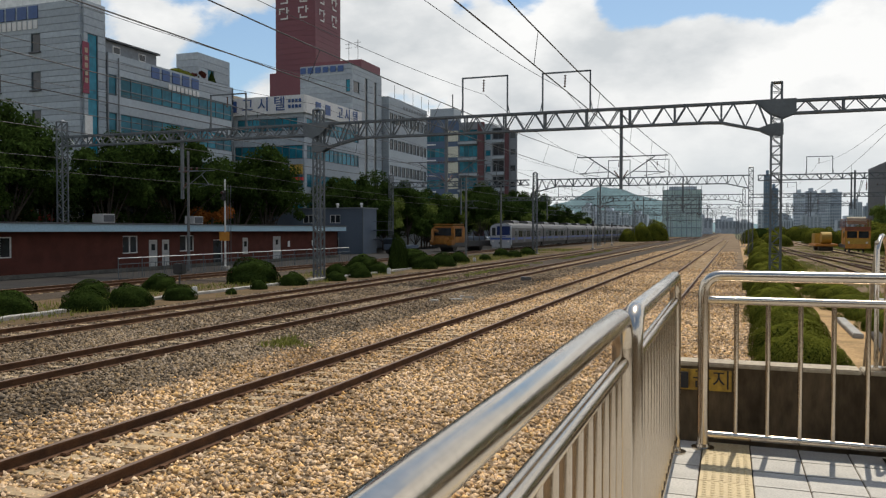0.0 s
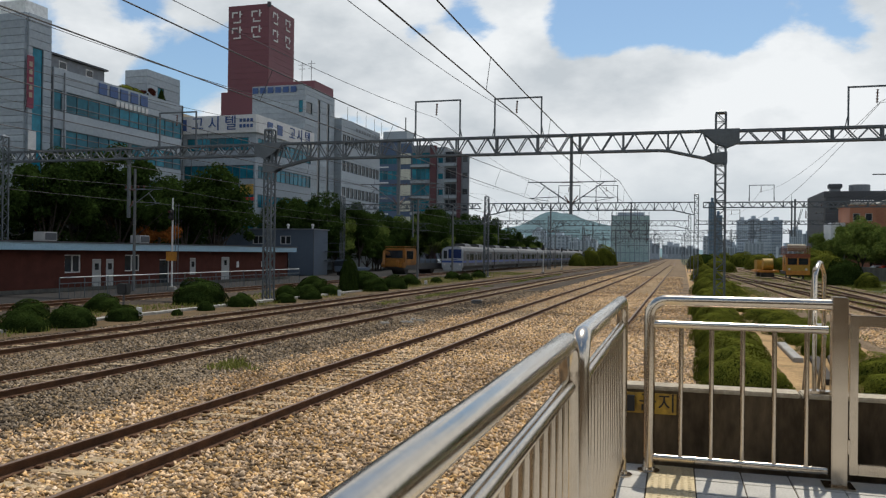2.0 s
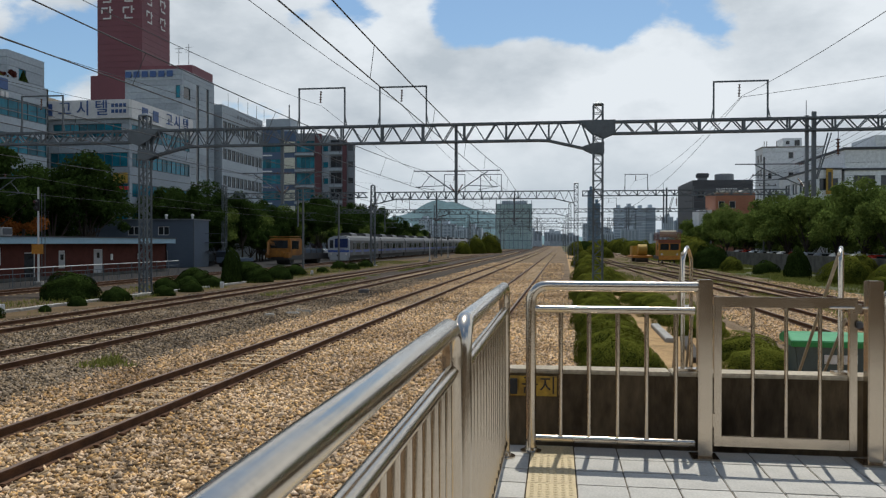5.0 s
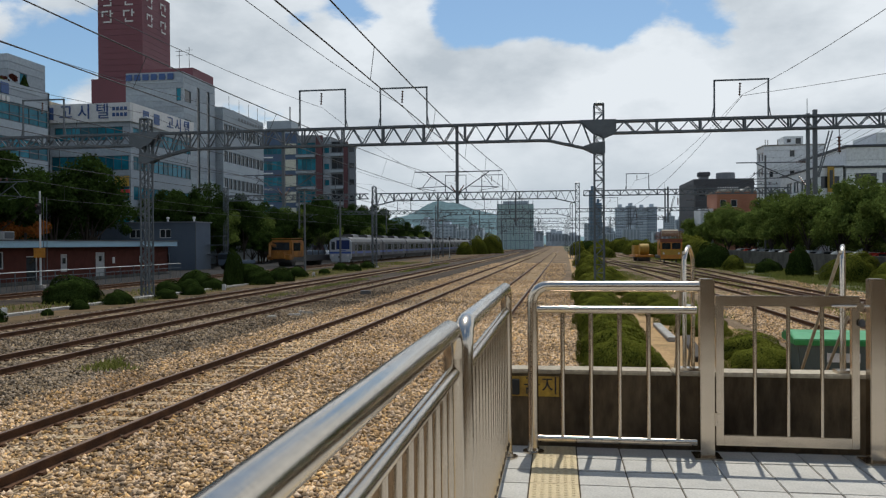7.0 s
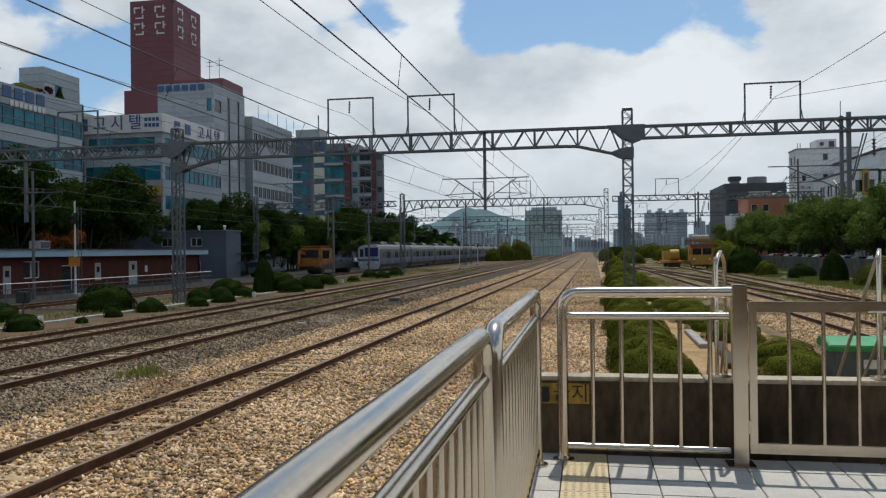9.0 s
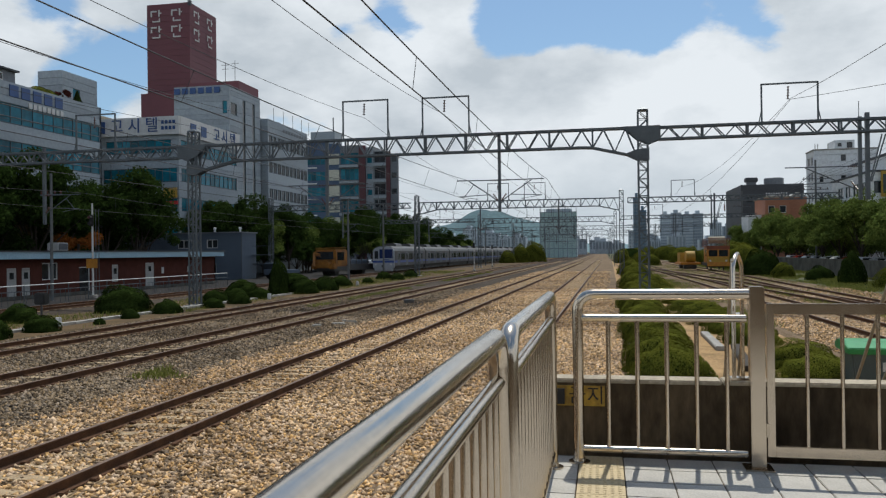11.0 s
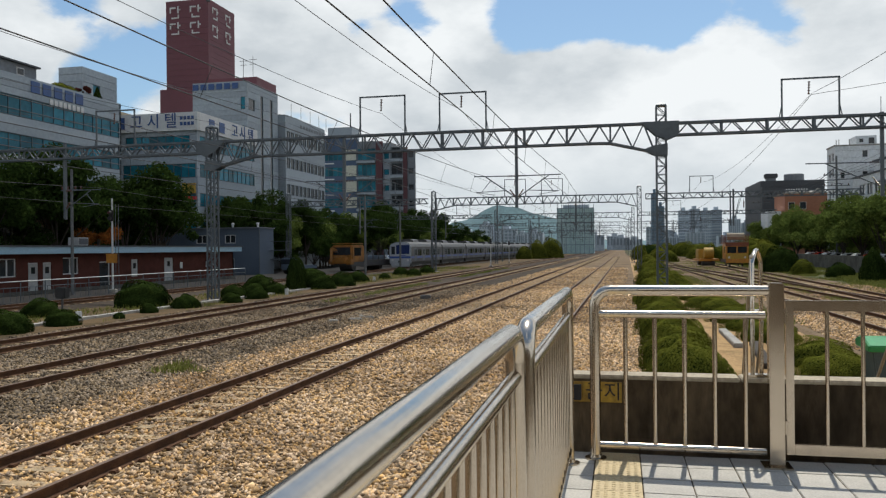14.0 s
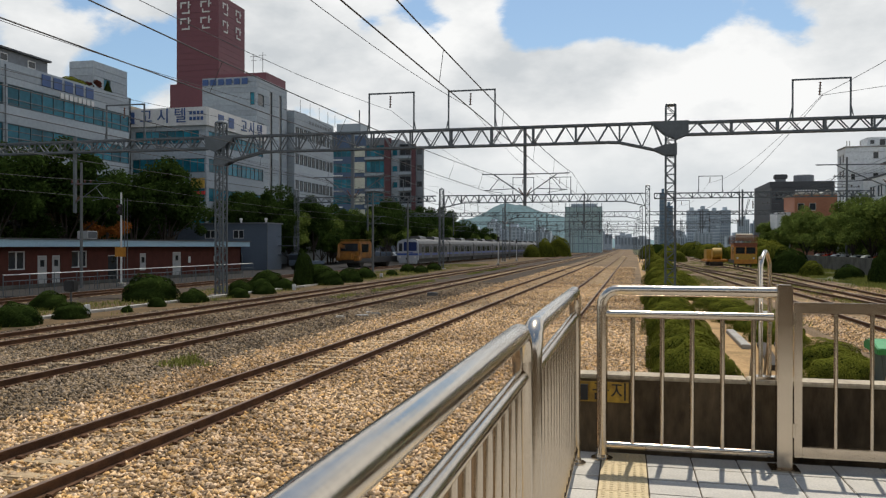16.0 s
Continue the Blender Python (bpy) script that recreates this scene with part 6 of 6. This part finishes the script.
# ---- orange track machines ----
def track_car(x, y, rz=0):
    t = thing("track_machine", "orange maintenance railcar with a railed roof deck", "rail vehicle", "orange track machines")
    part("chassis", Geo().box(-1.3, 1.3, 0, 6.2, 0.55, 0.95), "darksteel", t, bevel=0.03)
    c = part("cab", Geo().box(-1.35, 1.35, 0.1, 3.4, 0.95, 2.9), "orange", t, "orange cab with wide windows", bevel=0.08)
    part("front_window", Geo().box(-1.15, -0.08, 0.06, 0.12, 1.75, 2.55), "darkglass", c)
    part("front_window", Geo().box(0.08, 1.15, 0.06, 0.12, 1.75, 2.55), "darkglass", c)
    for s in (-1, 1):
        part("side_window", Geo().box(s * 1.33, s * 1.37, 0.6, 1.6, 1.75, 2.55), "darkglass", c)
        part("headlight", Geo().lathe([(0.13, 0), (0.13, 0.05)], 10, pose(s * 0.95, 0.08, 1.2, 90, 0, 0)), "whitepaint", c)
    part("front_panel", Geo().box(-1.3, 1.3, 0.055, 0.1, 1.0, 1.68), "yellow", c, "dusty yellow front panel")
    part("rolled_load", Geo().lathe([(0.42, -1.0), (0.42, 1.0)], 14, pose(0, 1.4, 3.85, 0, 90, 0)), "coping", t, "pale rolled load on the deck")
    part("plate_bar", Geo().box(-0.28, 0.28, 0.07, 0.1, 1.25, 1.45), "whitepaint", c)
    for i in range(5):
        part("hazard_stripe", Geo().bar((-1.2 + 0.5 * i, 0.02, 0.55), (-0.95 + 0.5 * i, 0.02, 1.0), 0.05, 0.13), "black", t)
    part("bumper", Geo().box(-1.35, 1.35, -0.12, 0.05, 0.5, 1.02), "orange", t, bevel=0.02)
    d = part("roof_deck", Geo().box(-1.4, 1.4, 0.0, 4.6, 2.9, 3.08), "deckred", t)
    part("brow", Geo().box(-1.37, 1.37, 0.05, 0.14, 2.6, 2.9), "deckred", t, "red-brown band over the windows")
    for x_ in (-1.3, 0.0, 1.3):
        part("window_post", Geo().box(x_ - 0.07, x_ + 0.07, 0.03, 0.1, 1.72, 2.62), "orange", t)
    for x_ in (-1.35, 1.35):
        for y_ in (0.05, 1.2, 2.3, 3.4, 4.5):
            part("deck_post", Geo().bar((x_, y_, 3.08), (x_, y_, 4.0), 0.05), "deckred", d)
    for z in (3.4, 3.7, 4.0):
        part("deck_rail", Geo().bar((-1.35, 0.05, z), (1.35, 0.05, z), 0.05).bar((-1.35, 0.05, z), (-1.35, 4.5, z), 0.05).bar((1.35, 0.05, z), (1.35, 4.5, z), 0.05), "deckred", d)
    for i in range(9):
        part("deck_bar", Geo().bar((-1.2 + 0.3 * i, 0.05, 3.1), (-1.2 + 0.3 * i, 0.05, 4.0), 0.035), "coping", d)
    for y_ in (1.2, 4.9):
        part("wheelset", Geo().lathe([(0.4, -0.82), (0.4, -0.68), (0.08, -0.66), (0.08, 0.66), (0.4, 0.68), (0.4, 0.82)], 14, pose(0, y_, 0.4, 0, 90, 0)), "darksteel", t)
    t.matrix_basis = pose(x, y, RAIL, 0, 0, rz)
    return t


track_car(14.4, 104.5, 0)
t = thing("track_trolley", "yellow-orange trolley with a crane drum", "rail vehicle", "orange track machines")
part("bed", Geo().box(-1.3, 1.3, 0, 5.0, 0.6, 0.9), "orange", t, bevel=0.04)
part("drum", Geo().lathe([(0.75, -0.6), (0.75, 0.6)], 18, pose(0.1, 1.2, 1.65, 0, 90, 0)), "yellow", t, "dusty yellow cable drum", bevel=0.03)
part("engine_box", Geo().box(-1.0, 1.0, 2.4, 4.6, 0.9, 2.2), "yellow", t, bevel=0.06)
for y_ in (0.9, 4.0):
    part("wheelset", Geo().lathe([(0.4, -0.82), (0.4, 0.82)], 14, pose(0, y_, 0.4, 0, 90, 0)), "darksteel", t)
t.matrix_basis = pose(11.6, 109.5, RAIL + 0.05, 0, 0, 4)
# orange parts here wear the colour with tree shade in it
t = thing("tamping_machine", "orange track machine parked behind the verge", "rail vehicle", "orange track machines")
part("chassis", Geo().box(-1.3, 1.3, 0, 9.0, 0.5, 0.95), "darksteel", t, bevel=0.04)
c = part("cab", Geo().box(-1.3, 1.3, 0.2, 2.8, 0.95, 2.75), "shadedorange", t, "orange cab with a framed windscreen", bevel=0.12)
part("windscreen", Geo().box(-1.05, 1.05, 0.15, 0.22, 1.7, 2.5), "darkglass", c)
for s in (-1, 1):
    part("side_window", Geo().box(s * 1.28, s * 1.32, 0.6, 2.0, 1.6, 2.45), "darkglass", c)
    part("mudguard", Geo().box(s * 0.75, s * 1.4, -0.3, 0.5, 0.7, 1.25), "shadedorange", t, bevel=0.08)
part("bonnet", Geo().box(-0.85, 0.85, -0.6, 0.2, 0.8, 1.55), "shadedorange", t, bevel=0.1)
part("boom", Geo().bar((-0.45, 2.6, 1.5), (-0.75, -0.7, 2.35), 0.28, 0.34).bar((-0.75, -0.7, 2.35), (-0.6, -1.0, 1.0), 0.24, 0.28), "shadedorange", t, "folded orange crane boom", bevel=0.03)
part("ram", Geo().tube([(-0.2, 1.2, 1.45), (-0.55, -0.2, 2.1)], 0.06, 8), "darksteel", t)
part("roof_rack", Geo().bar((-1.2, 0.3, 2.9), (1.2, 0.3, 2.9), 0.07).bar((-1.2, 2.6, 2.9), (1.2, 2.6, 2.9), 0.07).bar((-1.2, 0.3, 2.9), (-1.2, 2.6, 2.9), 0.07).bar((1.2, 0.3, 2.9), (1.2, 2.6, 2.9), 0.07), "shadedorange", t)
part("counterweight", Geo().box(-1.45, -0.9, 0.4, 1.8, 0.9, 1.7), "shadedorange", t, bevel=0.08)
part("load", Geo().box(-1.0, 1.0, 3.6, 8.4, 1.15, 1.6), "shed", t, "blue-grey tarpaulin load", bevel=0.15)
part("load_bed", Geo().box(-1.3, 1.3, 3.2, 9.0, 0.95, 1.15), "darksteel", t)
for i in range(5):
    part("bed_stake", Geo().bar((1.28, 3.4 + 1.3 * i, 1.15), (1.28, 3.4 + 1.3 * i, 1.9), 0.08), "darksteel", t)
for y_ in (1.4, 7.2):
    part("wheelset", Geo().lathe([(0.42, -0.82), (0.42, 0.82)], 14, pose(0, y_, 0.42, 0, 90, 0)), "darksteel", t)
t.matrix_basis = pose(-35.5, 98.0, BED - 0.02, 0, 0, -12) @ Matrix.Diagonal((1.22, 1.22, 1.25, 1))
t = thing("small_truck", "dark blue-grey flatbed truck parked by the site office", "truck")
part("cab", Geo().box(-0.85, 0.85, 0, 1.6, 0.45, 1.9), "shed", t, bevel=0.12)
part("windscreen", Geo().box(-0.75, 0.75, -0.03, 0.02, 1.15, 1.75), "darkglass", t)
part("load_bed", Geo().box(-0.85, 0.85, 1.7, 4.6, 0.6, 1.0), "shed", t, bevel=0.03)
for sx in (-0.75, 0.75):
    for y_ in (0.8, 3.7):
        part("wheel", Geo().lathe([(0.33, -0.1), (0.33, 0.1)], 14, pose(sx, y_, 0.33, 0, 90, 0)), "black", t)
t.matrix_basis = pose(-38.6, 87.5, BED - 0.02, 0, 0, -20)


# ---- bin, kerb, fence, masts ----
t = thing("grit_bin", "dark grit bin with a bright green lid", "bin")
g = Geo()
g.v += [Vector(p) for p in ((-0.75, -0.5, 0), (0.75, -0.5, 0), (0.75, 0.5, 0), (-0.75, 0.5, 0), (-0.85, -0.55, 1.0), (0.85, -0.55, 1.0), (0.85, 0.55, 1.0), (-0.85, 0.55, 1.0))]
g.f += [(3, 2, 1, 0), (4, 5, 6, 7), (0, 1, 5, 4), (1, 2, 6, 5), (2, 3, 7, 6), (3, 0, 4, 7)]
part("body", g, "bin", t, bevel=0.03)
g = Geo()
prof = [(-0.6, 0.92), (-0.62, 1.06), (-0.2, 1.18), (0.25, 1.18), (0.6, 1.08), (0.6, 0.92)]
k = len(prof)
g.v += [Vector((-0.92, a, z)) for a, z in prof] + [Vector((0.92, a, z)) for a, z in prof]
g.f += [tuple(range(k)), tuple(reversed(range(k, 2 * k)))] + [(i, (i + 1) % k, k + (i + 1) % k, k + i) for i in range(k)]
part("lid", g, "green", t, "bright green moulded lid", bevel=0.02)
part("label_plate", Geo().box(-0.3, 0.3, -0.56, -0.53, 0.55, 0.75), "whitepaint", t)
t.matrix_basis = pose(5.58, 17.0, BED - 0.03, 0, 0, -4) @ Matrix.Diagonal((1, 1, 0.88, 1))
for x, y, L, rz, mt, lab in ((3.25, 23.4, 4.2, 1, "concrete", "pale concrete beam lying on the earth"), (3.35, 19.5, 4.6, 5, "bark", "dark timber sleeper lying on the earth"), (3.75, 20.2, 4.2, 7, "bark", "old dark timber sleeper beside the hedge")):
    o = tagged(part("loose_beam", Geo().box(-0.13, 0.13, 0, L, 0, 0.14), mt, bevel=0.02), lab, "beam", "beams on the ground")
    o.matrix_basis = pose(x, y, BED - 0.04, 0, 0, -rz)
tr = thing("cable_trough", "pale concrete cable trough lids along the verge", "kerb", kind="structure")
lid = Geo().box(-0.17, 0.17, 0, 0.985, 0, 0.13).mesh("trough_lid", "concrete", bevel=0.015)
for i in range(40):
    y = 17.0 + i
    part("trough_lid", lid, None, tr).matrix_basis = pose(-22.3 + 0.012 * (y - 20) + (0.8 if y < 27 else 0.0) * (27 - y) / 10, y, BED - 0.06 + rs.uniform(0, 0.02), 0, 0, rs.uniform(-0.6, 0.6))
f = thing("pipe_fence", "white pipe fence before the brick building", "fence")
part("top_pipe", Geo().tube([(-33.6, 37.1, -0.2), (-33.6, 67, -0.17)], 0.027, 8), "whitepaint", f)
part("mid_pipe", Geo().tube([(-33.6, 37.1, -0.55), (-33.6, 67, -0.55)], 0.022, 8), "galv", f)
for i in range(16):
    part("fence_post", Geo().tube([(-33.6, 37.1 + 2 * i, BED - 0.05), (-33.6, 37.1 + 2 * i, -0.18)], 0.03, 8), "galv", f)
for i in range(60):
    part("fence_bar", Geo().bar((-33.6, 37.3 + 0.5 * i, BED), (-33.6, 37.3 + 0.5 * i, -0.56), 0.02), "galv", f)


def signal_mast(x, y, top, lamps, label):
    t = thing("signal_mast", label, "signal", "trackside masts")
    part("mast", Geo().tube([(0, 0, 0), (0, 0, top)], 0.075, 10, 0.06), "whitepaint", t)
    part("base", Geo().box(-0.25, 0.25, -0.25, 0.25, 0, 0.25), "concrete", t, bevel=0.03)
    for z in lamps:
        h = part("signal_head", Geo().box(-0.15, 0.15, -0.2, -0.02, z - 0.4, z + 0.4), "black", t, bevel=0.05)
        for q in (-0.2, 0.2):
            part("lens_hood", Geo().lathe([(0.12, 0), (0.12, 0.18)], 10, pose(0, -0.2, z + q, 90, 0, 0)), "black", h)
    part("ladder", Geo().bar((0.18, 0.1, 0.3), (0.18, 0.1, top - 0.4), 0.03).bar((0.42, 0.1, 0.3), (0.42, 0.1, top - 0.4), 0.03), "galv", t)
    t.matrix_basis = pose(x, y, BED - 0.05)
    return t


M["redlamp"] = material("red signal lens", (0.06, 0.008, 0.008), 0.3)
m1 = signal_mast(-34.6, 49.0, 6.6, (5.4,), "white signal mast with an orange equipment plate")
part("orange_plate", Geo().box(-0.42, 0.42, -0.12, -0.08, 2.1, 2.75), "orange", m1, "orange plate")
part("red_lens", Geo().lathe([(0.09, 0), (0.09, 0.03)], 10, pose(0, -0.4, 5.6, 90, 0, 0)), "redlamp", m1, "dark red lens")
signal_mast(-18.9, 118, 4.6, (3.9,), "white signal mast with a black lamp head")
signal_mast(-20.5, 150, 4.4, (3.8,), "white signal mast far down the line")
t = thing("ground_signal", "low black shunting signal on a short post", "signal")
part("post", Geo().tube([(0, 0, 0), (0, 0, 0.7)], 0.05, 8), "darksteel", t)
part("lamp_box", Geo().box(-0.28, 0.28, -0.2, 0.2, 0.65, 1.2), "black", t, bevel=0.05)
t.matrix_basis = pose(-26.2, 33.2, BED - 0.05)
for x, y in ((-22.1, 29.0), (-20.9, 47.5), (-21.5, 68)):
    t = tagged(part("marker_post", Geo().box(-0.11, 0.11, -0.08, 0.08, 0, 0.4), "whitepaint", bevel=0.02), "short white concrete marker post", "marker", "marker posts")
    t.matrix_basis = pose(x, y, BED - 0.05)


def pole(x, y, h, r, label, arms=()):
    t = thing("line_pole", label, "pole", "poles along the line")
    part("shaft", Geo().tube([(0, 0, 0), (0, 0, h)], r, 10, r * 0.75), "polegrey", t)
    for z, w_ in arms:
        a = part("cross_arm", Geo().bar((-w_, 0, z), (w_, 0, z), 0.09), "galv", t)
        for q in (-w_ * 0.9, -w_ * 0.35, w_ * 0.35, w_ * 0.9):
            part("pin_insulator", Geo().lathe([(0.05, 0), (0.07, 0.1), (0.03, 0.22)], 6, pose(q, 0, z + 0.04)), "insul", a)
    t.matrix_basis = pose(x, y, BED - 0.05)
    return t


pole(27.8, 112, 14.5, 0.16, "grey street power pole with cross arms", ((12.0, 1.6), (10.6, 1.6)))
pole(26.5, 160, 14.0, 0.16, "grey street power pole with cross arms", ((12.4, 1.6), (11.0, 1.6)))
pole(-35.5, 46.0, 8.4, 0.11, "slim grey yard pole behind the fence", ((7.0, 0.8),))
pole(-26.9, 82.0, 8.8, 0.13, "overhead line mast beside the commuter track")
pole(-26.6, 95.0, 8.6, 0.13, "overhead line mast beside the commuter track")
for i, y in enumerate((60, 120, 170, 225, 280)):
    pole(-25.6 + 0.015 * y, y + 44, 8.6, 0.12, "overhead line mast on the verge", ((7.6, 0.7),))


# ---- overhead wires ----
def wire(parent, name, pts, r=0.011):
    return part(name, Geo().tube(pts, r, 5), "cable", parent)


SUPPORTS = (-9.0, 41.0, 95.0, 145.0, 200.0, 255.0, 315.0)
for cx, aside in ((-3.12, -0.07), (-7.17, -0.25), (-12.6, -0.1), (-17.4, 0.0), (-29.7, 0.0)):
    t = thing("overhead_line", "contact wire hung from a sagging messenger wire", "overhead line", "overhead lines")
    for a, c in zip(SUPPORTS, SUPPORTS[1:]):
        n = 8
        off = lambda y: (bend(y) if cx > -20 else 0.0)
        def hang(k):
            return 4.74 + 0.46 * (2 * k - 1) ** 2
        wire(t, "messenger_wire", [(cx + off(a + (c - a) * i / 12), a + (c - a) * i / 12, hang(i / 12)) for i in range(13)], 0.012)
        wire(t, "contact_wire", [(cx + aside + off(a + (c - a) * i / 4) + (0.18 if i in (0, 4) else 0), a + (c - a) * i / 4, 4.2) for i in range(5)], 0.011)
        if a < 150:
            for i in range(n):
                k = (i + 0.5) / n
                y = a + (c - a) * k
                wire(t, "dropper", [(cx + aside + off(y), y, 4.2), (cx + off(y), y, hang(k))], 0.006)
t = thing("feeder_line", "sagging feeder wires strung between the gantry frames", "overhead line", "overhead lines")
for cx in (-12.4, -8.05, -28.7, 9.1, -22.5, -17.4):
    for a, c in zip(SUPPORTS, SUPPORTS[1:]):
        wire(t, "feeder_wire", [(cx, a + (c - a) * i / 12, 8.75 - 0.9 * (1 - (2 * i / 12 - 1) ** 2)) for i in range(13)], 0.011)
t = thing("street_line", "slack street cables between the power poles", "overhead line", "overhead lines")
for q in (-1.4, -0.5, 0.5, 1.4):
    wire(t, "street_cable", [(27.8 + q + (26.5 - 27.8) * i / 10, 112 + 48 * i / 10, 10.6 - 0.6 * (1 - (2 * i / 10 - 1) ** 2)) for i in range(11)], 0.015)
    wire(t, "street_cable", [(27.8 + q - 2 * i / 10, 112 - 60 * i / 10, 10.6 + 2.0 * i / 10 - 0.9 * (1 - (2 * i / 10 - 1) ** 2)) for i in range(11)], 0.015)
wire(t, "street_cable", [(9.1 - 0.3 * i, 41 + 5.4 * i, 8.7 - 5.4 * (1 - (i / 10 - 1) ** 2) + 0.15 * i) for i in range(11)], 0.012)
wire(t, "street_cable", [(9.1 + 1.2 * i, 41 - 0.5 * i, 8.7 + 0.06 * i + 0.004 * i * i) for i in range(11)], 0.012)


# ---- odds and ends between the tracks ----
for k, (x, y, L, rz) in enumerate(((-10.1, 30.2, 0.9, 70), (-10.5, 31.4, 0.7, 20), (-10.8, 29.4, 0.5, 120), (-9.9, 31.2, 0.6, 95))):
    o = tagged(part("concrete_fragment", Geo().box(-0.09, 0.09, 0, L * 0.7, 0, 0.11), "concrete", bevel=0.03), "broken pale concrete piece lying on the ballast", "rubble", "concrete fragments")
    o.matrix_basis = pose(x, y, BED - 0.02, rs.uniform(-5, 5), rs.uniform(-8, 8), rz)
o = tagged(part("cable_box", Geo().box(-0.3, 0.3, -0.2, 0.2, 0, 0.24), "darksteel", bevel=0.04), "small dark cable box between the tracks", "box")
o.matrix_basis = pose(-10.7, 43.4, BED - 0.02, 0, 0, 12)


# ---- small pieces: ballast stones and paving ----
def stones(name, label, boxes, seed, near_density, size, mat):
    """Loose angular stones, each a squashed lump with six corners."""
    rng = np.random.default_rng(seed)
    ps = []
    for x0, x1, y0, y1, dens in boxes:
        m = int((x1 - x0) * (y1 - y0) * dens * near_density)
        y = rng.uniform(y0, y1, m)
        x = rng.uniform(x0, x1, m) + 0.0097 * y + rng.normal(0, 0.16, m) * (x0 < -9 or x1 < -9)
        ps.append(np.stack([x, y, np.full(m, BED)], 1))
    p = np.concatenate(ps)
    n = len(p)
    p[:, 2] += rng.uniform(-0.012, 0.016, n)
    base = np.array([(1, 0, 0), (-1, 0, 0), (0, 1, 0), (0, -1, 0), (0, 0, 1), (0, 0, -1)], float)
    v = base[None] * rng.uniform(0.55, 1.25, (n, 6, 1)) + rng.normal(0, 0.22, (n, 6, 3))
    s = size * rng.uniform(0.55, 1.35, (n, 1, 1)) * (1 + 0.006 * p[:, 1])[:, None, None]
    v = v * s * rng.uniform(0.7, 1.2, (n, 1, 3)) * np.array([1.12, 1.12, 0.8])
    a = rng.uniform(0, 6.283, n)
    ca, sa = np.cos(a)[:, None], np.sin(a)[:, None]
    x, y = v[..., 0].copy(), v[..., 1].copy()
    v[..., 0], v[..., 1] = x * ca - y * sa, x * sa + y * ca
    v += p[:, None, :]
    tri = np.array([(0, 2, 4), (2, 1, 4), (1, 3, 4), (3, 0, 4), (2, 0, 5), (1, 2, 5), (3, 1, 5), (0, 3, 5)])
    f = (tri[None] + 6 * np.arange(n)[:, None, None]).reshape(-1, 3)
    return tagged(new(name, raw_mesh(name, v.reshape(-1, 3), f, mat)), label, "ballast", kind="stuff")


stones("ballast_stones", "loose tan crushed ballast stones", ((-6.2, -0.35, 4.0, 6.5, 1.0), (-6.2, 0.4, 6.5, 14, 1.0), (-6.2, 0.4, 14, 30, 0.6), (-6.2, 0.4, 30, 60, 0.22), (-9.9, -0.2, 60, 110, 0.06), (-9.9, -6.2, 5.0, 16, 0.8), (-9.9, -6.2, 16, 34, 0.45), (-9.9, -6.2, 34, 60, 0.13), (6.0, 16.0, 10, 34, 0.36), (6.8, 16.0, 34, 60, 0.1)), 8, 470, 0.041, "stone")
stones("old_ballast_stones", "loose brown-grey crushed ballast stones", ((-20.0, -9.7, 6.0, 18, 0.8), (-20.0, -9.7, 18, 36, 0.4), (-20.0, -9.7, 36, 60, 0.13)), 9, 450, 0.041, "oldstone")
tile = Geo().box(-0.1465, 0.1465, -0.1465, 0.1465, -0.045, 0.0).mesh("paving_tile", "tile", bevel=0.004)
x = 0.13
for i in range(14):
    for j in range(21):
        part("paving_tile", tile, None, floor).matrix_basis = pose(x + 0.15 + 0.3 * i, 5.60 - 0.3 * j, rs.uniform(-0.003, 0.001), rs.uniform(-0.25, 0.25), rs.uniform(-0.25, 0.25), rs.uniform(-0.3, 0.3))
edge = Geo().box(-0.1465, 0.1465, -0.1465, 0.1465, -0.045, 0.0).mesh("edge_tile", "tile", bevel=0.004)
for j in range(21):
    part("edge_tile", edge, None, floor).matrix_basis = pose(-0.325, 5.60 - 0.3 * j, -0.002)
g = Geo().box(-0.1465, 0.1465, -0.1465, 0.1465, -0.045, 0.0)
for a in range(6):
    for c in range(6):
        g.lathe([(0.014, 0.0), (0.011, 0.004), (0.007, 0.005)], 6, pose(-0.115 + 0.046 * a, -0.115 + 0.046 * c, 0))
tact = g.mesh("tactile_tile", "tactile")
for j in range(21):
    part("tactile_tile", tact, None, floor).matrix_basis = pose(-0.022, 5.60 - 0.3 * j, 0.001, 0, 0, rs.uniform(-0.3, 0.3))
